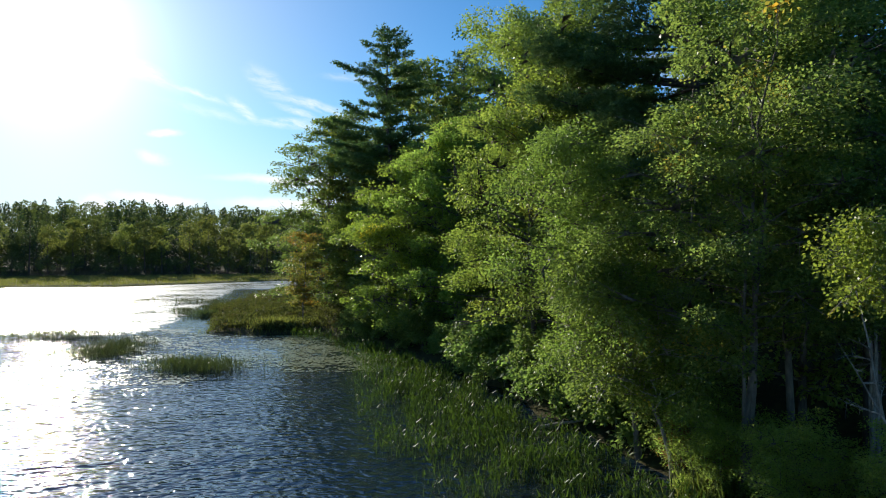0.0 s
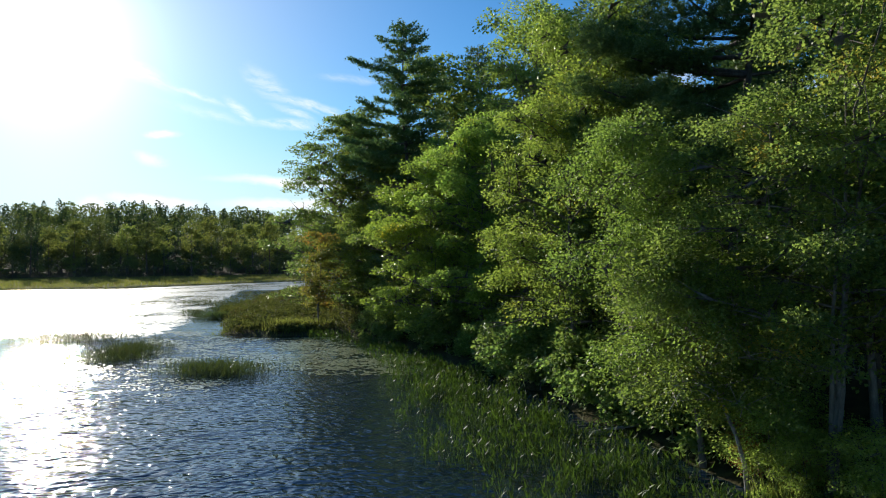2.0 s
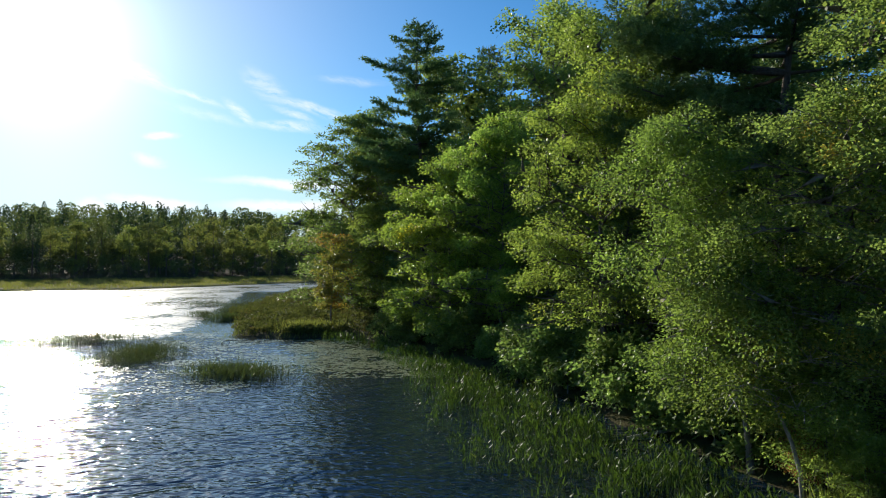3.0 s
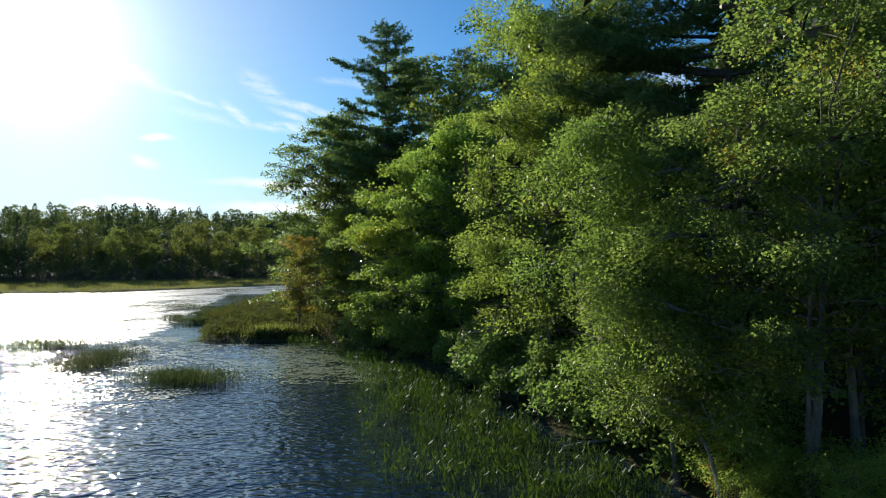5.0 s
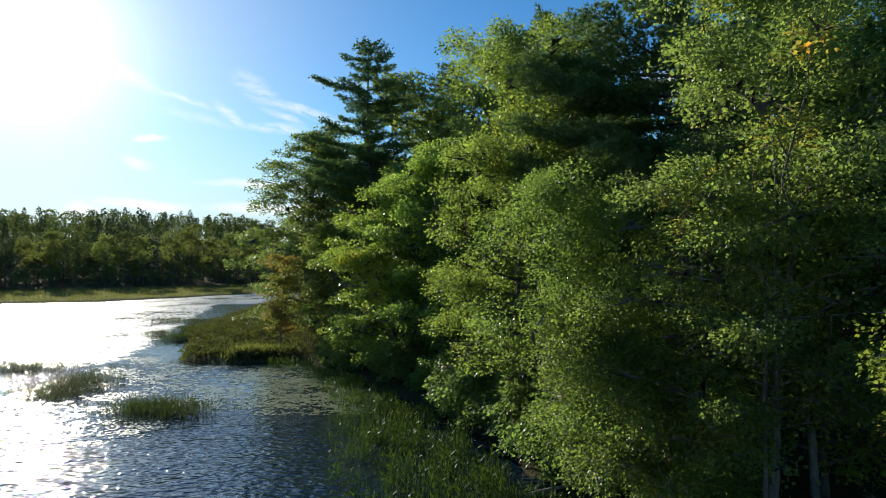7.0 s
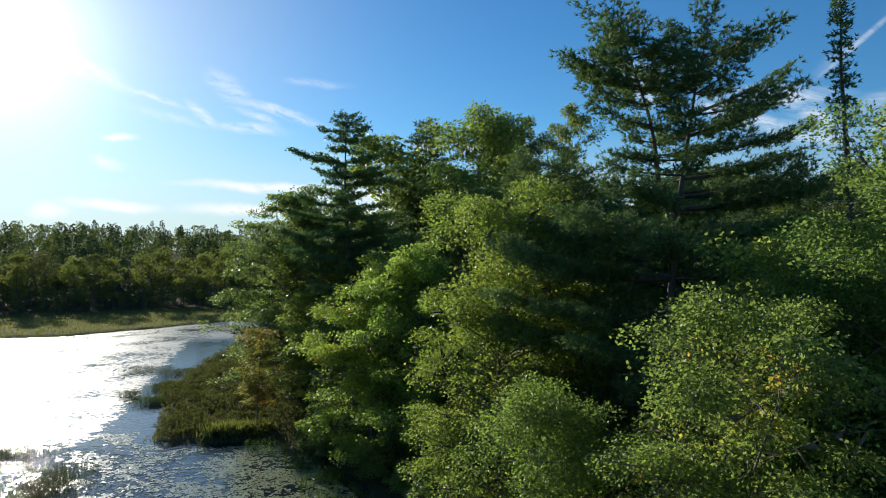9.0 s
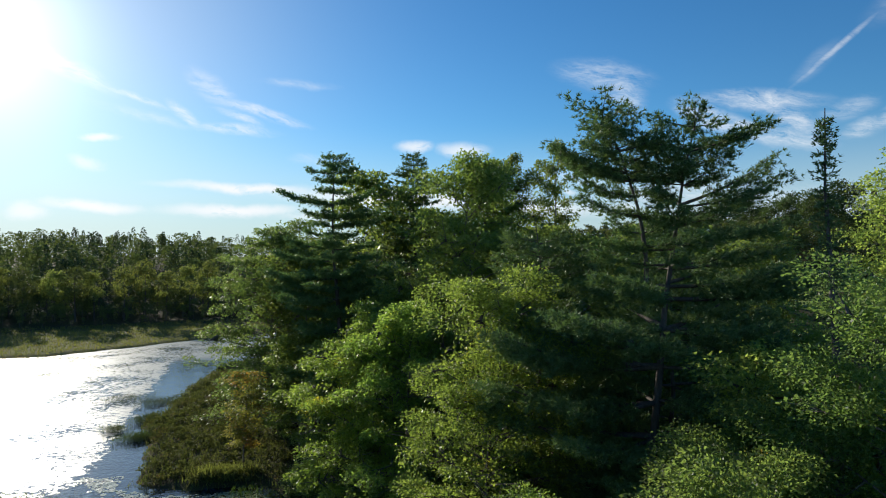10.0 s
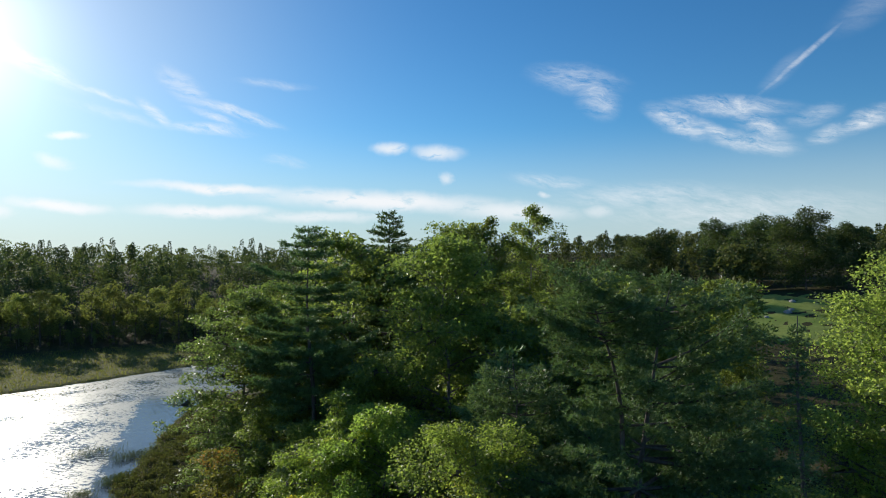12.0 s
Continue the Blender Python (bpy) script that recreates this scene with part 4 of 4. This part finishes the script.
# ---------------------------------------------------------------- marsh grass
def grass(places, seed, tall, wide):
    r = np.random.default_rng(seed)
    n = len(places)
    base = np.c_[places, lie(places[:, 0], places[:, 1]) - 0.04]
    return blades(base, np.c_[r.normal(0, 0.35, (n, 2)), np.ones(n)], tall * r.uniform(0.5, 1.3, n), wide * r.uniform(0.7, 1.3, n), 0.08, r)


p = r.uniform((-30, 50), (-6, 112), (70000, 2))
s = inland(p[:, 0], p[:, 1])
p = p[(s > 0) & (p[:, 0] < -9 + 0.02 * p[:, 1])][:15000]
tagged(new("sedge_meadow", quads_mesh("sedge_meadow", *grass(p, 21, 0.42, 0.06), SEDGE)), "olive green sedge covering the marshy point", "marsh grass", kind="stuff")
mounds = r.uniform((-27, 51), (-8, 108), (3000, 2))
mounds = mounds[(inland(mounds[:, 0], mounds[:, 1]) > 0.6) & (mounds[:, 0] < -9 + 0.02 * mounds[:, 1])][:1100]
who = np.repeat(np.arange(len(mounds)), 90)
off = unit(r.normal(size=(len(who), 3))) * r.uniform(0.2, 1, (len(who), 1)) ** 0.5 * r.uniform(0.35, 1.15, len(mounds))[who][:, None] * [1, 1, 0.55]
at = np.c_[mounds[who], lie(mounds[:, 0], mounds[:, 1])[who] + 0.25] + off
tagged(new("heath_shrubs", quads_mesh("heath_shrubs", *blades(at, off + r.normal(0, 0.3, off.shape) + [0, 0, 0.3], r.uniform(0.1, 0.26, len(at)), 0.13, 0.1, r), HEATH)),
       "low olive and brown heath shrubs on the marshy point", "shrubs", kind="stuff")
q = patch(-13.6, 53.2, 1.9, 0.9, 10, 1500, 31)
tagged(new("sedge_tussock", quads_mesh("sedge_tussock", *grass(q, 32, 0.85, 0.07), LIT_SEDGE)), "bright yellow-green sedge tussock at the water's edge", "marsh grass", kind="stuff")
tagged(new("bank_grass", quads_mesh("bank_grass", *grass(patch(7.5, 17.0, 1.1, 0.8, 20, 900, 41), 42, 0.75, 0.03), SEDGE)), "arching tuft of green grass on the bank", "grass", kind="stuff")
p = r.uniform((-200, 105), (20, 205), (90000, 2))
s = inland(p[:, 0], p[:, 1])
p = p[(s > 0) & (p[:, 1] < np.interp(p[:, 0], FRONT[:, 0], FRONT[:, 1]) - 6) & (p[:, 1] > 110 + (p[:, 0] > -35) * 47)][:42000]
tagged(new("far_sedge", quads_mesh("far_sedge", *grass(p, 22, 0.5, 0.16), LIT_SEDGE)), "sunlit strip of yellow-green marsh grass on the far shore", "marsh grass", kind="stuff")

# ---------------------------------------------------------------- the clearing inland
xs, ys = np.arange(76, 119, 1.5), np.arange(104, 160, 1.5)
clearing = new("meadow", quads_mesh("meadow", *sheet(xs, ys, lambda x, y: lie(x, y) + 0.05 - 0.6 * np.clip(np.hypot((x - 97) / 19, (y - 132) / 26) - 0.85, 0, 1)), MEADOW, True))
tagged(clearing, "sunlit mown grass of a clearing in the woods", "meadow", kind="structure")
shade_tree = tree("broad_maple", "large rounded dark green maple at the clearing", broadleaf_parts(51, 20.0, 8.5, 0.06, 34, 20000, 0.42, 0.75, clump=2.0, top_heavy=0.35), DARK_LEAF, BARK, "tree", "trees round the clearing")
plant(shade_tree, 119, 160, 0, 0.98)
for x, y, a, k in [(91, 192, 40, 1.0), (129, 198, 100, 1.0), (133, 227, 200, 1.0), (147, 176, 260, 0.8), (75, 175, 20, 0.85), (105, 172, 310, 0.62)]:
    again(shade_tree, x, y, a, k)

# ---------------------------------------------------------------- dead wood and the clearing's things
def dead_tree(seed, height, lean, limbs, label):
    """A bare dead stem with a few crooked grey limbs."""
    r = np.random.default_rng(seed)
    root = thing("dead_tree", label, "dead tree")
    z = np.linspace(0, 1, 9)
    stem = np.c_[np.cumsum(r.normal(0, 0.03, (9, 2)), 0) + np.array(lean) * (z ** 1.3)[:, None], z * height - 0.3]
    part("trunk", quads_mesh("trunk", *tube(stem, 0.055 * (1.03 - z), 7), PALE_BARK, True), root)
    for i in range(limbs):
        u = 0.3 + 0.65 * (i + r.uniform()) / limbs
        p0 = np.array([np.interp(u, z, stem[:, c]) for c in range(3)])
        t = np.linspace(0, 1, 7)[:, None]
        d = unit(np.r_[r.normal(0, 1, 2), r.uniform(0.0, 0.6)])
        ln = height * r.uniform(0.14, 0.3) * (1.15 - u)
        limb = p0 + d * ln * t + np.cumsum(r.normal(0, 0.05 * ln, (7, 3)), 0) * t
        twig = [tube(limb[k] + unit(d + r.normal(0, 0.7, 3)) * ln * 0.3 * np.linspace(0, 1, 4)[:, None], 0.008 * np.linspace(1, 0.3, 4), 4) for k in (2, 3, 4, 5)]
        part("limb", quads_mesh("limb", *graft(tube(limb, 0.02 * (1.05 - t[:, 0]), 5), twig), PALE_BARK, True), root)
    return root


plant(dead_tree(71, 7.5, (-1.2, 0.3), 9, "dead grey sapling with bare crooked twigs"), 9.9, 13.6)
plant(dead_tree(72, 5.0, (-2.2, 0.6), 6, "leaning dead grey stem over the bank"), 9.6, 11.4)
plant(dead_tree(73, 9.0, (0.4, 0.2), 9, "dead grey stem inside the wood"), 7.4, 20.5)
log = thing("fallen_log", "pale weathered log lying among the water plants", "log")
t9 = np.linspace(0, 1, 8)
part("stem", quads_mesh("stem", *tube(np.c_[2.6 * t9, 0.25 * t9 + 0.06 * np.sin(5 * t9), 0.07 + 0.25 * t9], 0.06 * (1.15 - 0.5 * t9), 7), PALE_BARK, True), log)
part("stub", quads_mesh("stub", *tube(np.c_[1.5 + 0.2 * t9, 0.14 + 0.5 * t9, 0.2 + 0.35 * t9], 0.03 * (1.1 - t9), 6), PALE_BARK, True), log)
log.matrix_basis = pose(3.6, 23.6, 0.0, 0, 0, 8)


def paint_build(colour, rough=0.6):
    def build(n):
        f = n.noise(3.0, 5.0, 0.6, n.add("ShaderNodeTexCoord").outputs["Object"])
        return n.add("ShaderNodeBsdfPrincipled", {"Base Color": n.mix(n.span(f, 0.3, 0.8, 0.0, 0.35), colour, tuple(c * 0.6 for c in colour)), "Roughness": rough}).outputs[0]
    return build


WHITE = material("white_clapboard", paint_build((0.75, 0.74, 0.70)))
SHINGLE = material("grey_shingle", paint_build((0.16, 0.13, 0.13), 0.85))
PANE = material("dark_pane", paint_build((0.03, 0.035, 0.04), 0.15))
STONE = material("field_stone", paint_build((0.34, 0.33, 0.31), 0.9))


def house():
    root = thing("house", "small white house with a grey gabled roof among trees", "house")
    w2, l2, h = 3.6, 5.0, 4.6
    v = [(-w2, -l2, 0), (w2, -l2, 0), (w2, l2, 0), (-w2, l2, 0), (-w2, -l2, h), (w2, -l2, h), (w2, l2, h), (-w2, l2, h), (0, -l2, h + 3), (0, l2, h + 3)]
    f = [(0, 1, 5, 4), (1, 2, 6, 5), (2, 3, 7, 6), (3, 0, 4, 7), (4, 5, 8), (6, 7, 9)]
    me = bpy.data.meshes.new("wall")
    me.from_pydata(v, [], f)
    me.materials.append(WHITE)
    part("wall", me, root)
    for side in (-1, 1):
        bm = bmesh.new()
        q = [bm.verts.new(c) for c in ((0, -l2 - 0.4, h + 3.1), (0, l2 + 0.4, h + 3.1), (side * (w2 + 0.5), l2 + 0.4, h - 0.35), (side * (w2 + 0.5), -l2 - 0.4, h - 0.35))]
        bm.faces.new(q)
        bmesh.ops.solidify(bm, geom=bm.faces[:], thickness=0.15)
        me = bpy.data.meshes.new("roof_slope")
        bm.to_mesh(me)
        bm.free()
        me.materials.append(SHINGLE)
        part("roof_slope", me, root)
    for x, z in ((-1.6, 1.8), (1.6, 1.8), (0, 5.2)):
        bm = bmesh.new()
        bmesh.ops.create_cube(bm, size=1.0, matrix=Matrix.Translation((x, -l2 - 0.02, z)) @ Matrix.Diagonal((0.9, 0.1, 1.3, 1)))
        me = bpy.data.meshes.new("window")
        bm.to_mesh(me)
        bm.free()
        me.materials.append(PANE)
        part("window", me, root)
    return root


home = house()
home.matrix_basis = pose(118, 192, stand(118, 192) - 0.2, 0, 0, -20)


def boulder(seed, size):
    r = np.random.default_rng(seed)
    bm = bmesh.new()
    bmesh.ops.create_icosphere(bm, subdivisions=3, radius=size)
    for v in bm.verts:
        v.co *= 1 + 0.28 * noise.noise(v.co * 1.3 / size + Vector((seed, 0, 0)))
        v.co.z *= 0.65
    me = bpy.data.meshes.new("boulder")
    bm.to_mesh(me)
    bm.free()
    me.materials.append(STONE)
    ob = new("boulder", me)
    return tagged(ob, "grey field stone lying in the mown grass", "stone", "stones in the clearing")


for i, (x, y, k) in enumerate([(97, 137, 0.9), (99, 138.5, 0.6), (91, 136, 0.5), (104, 145, 0.7)]):
    boulder(i + 1, k).matrix_basis = pose(x, y, stand(x, y) + 0.25 * k, 0, 0, 40 * i)
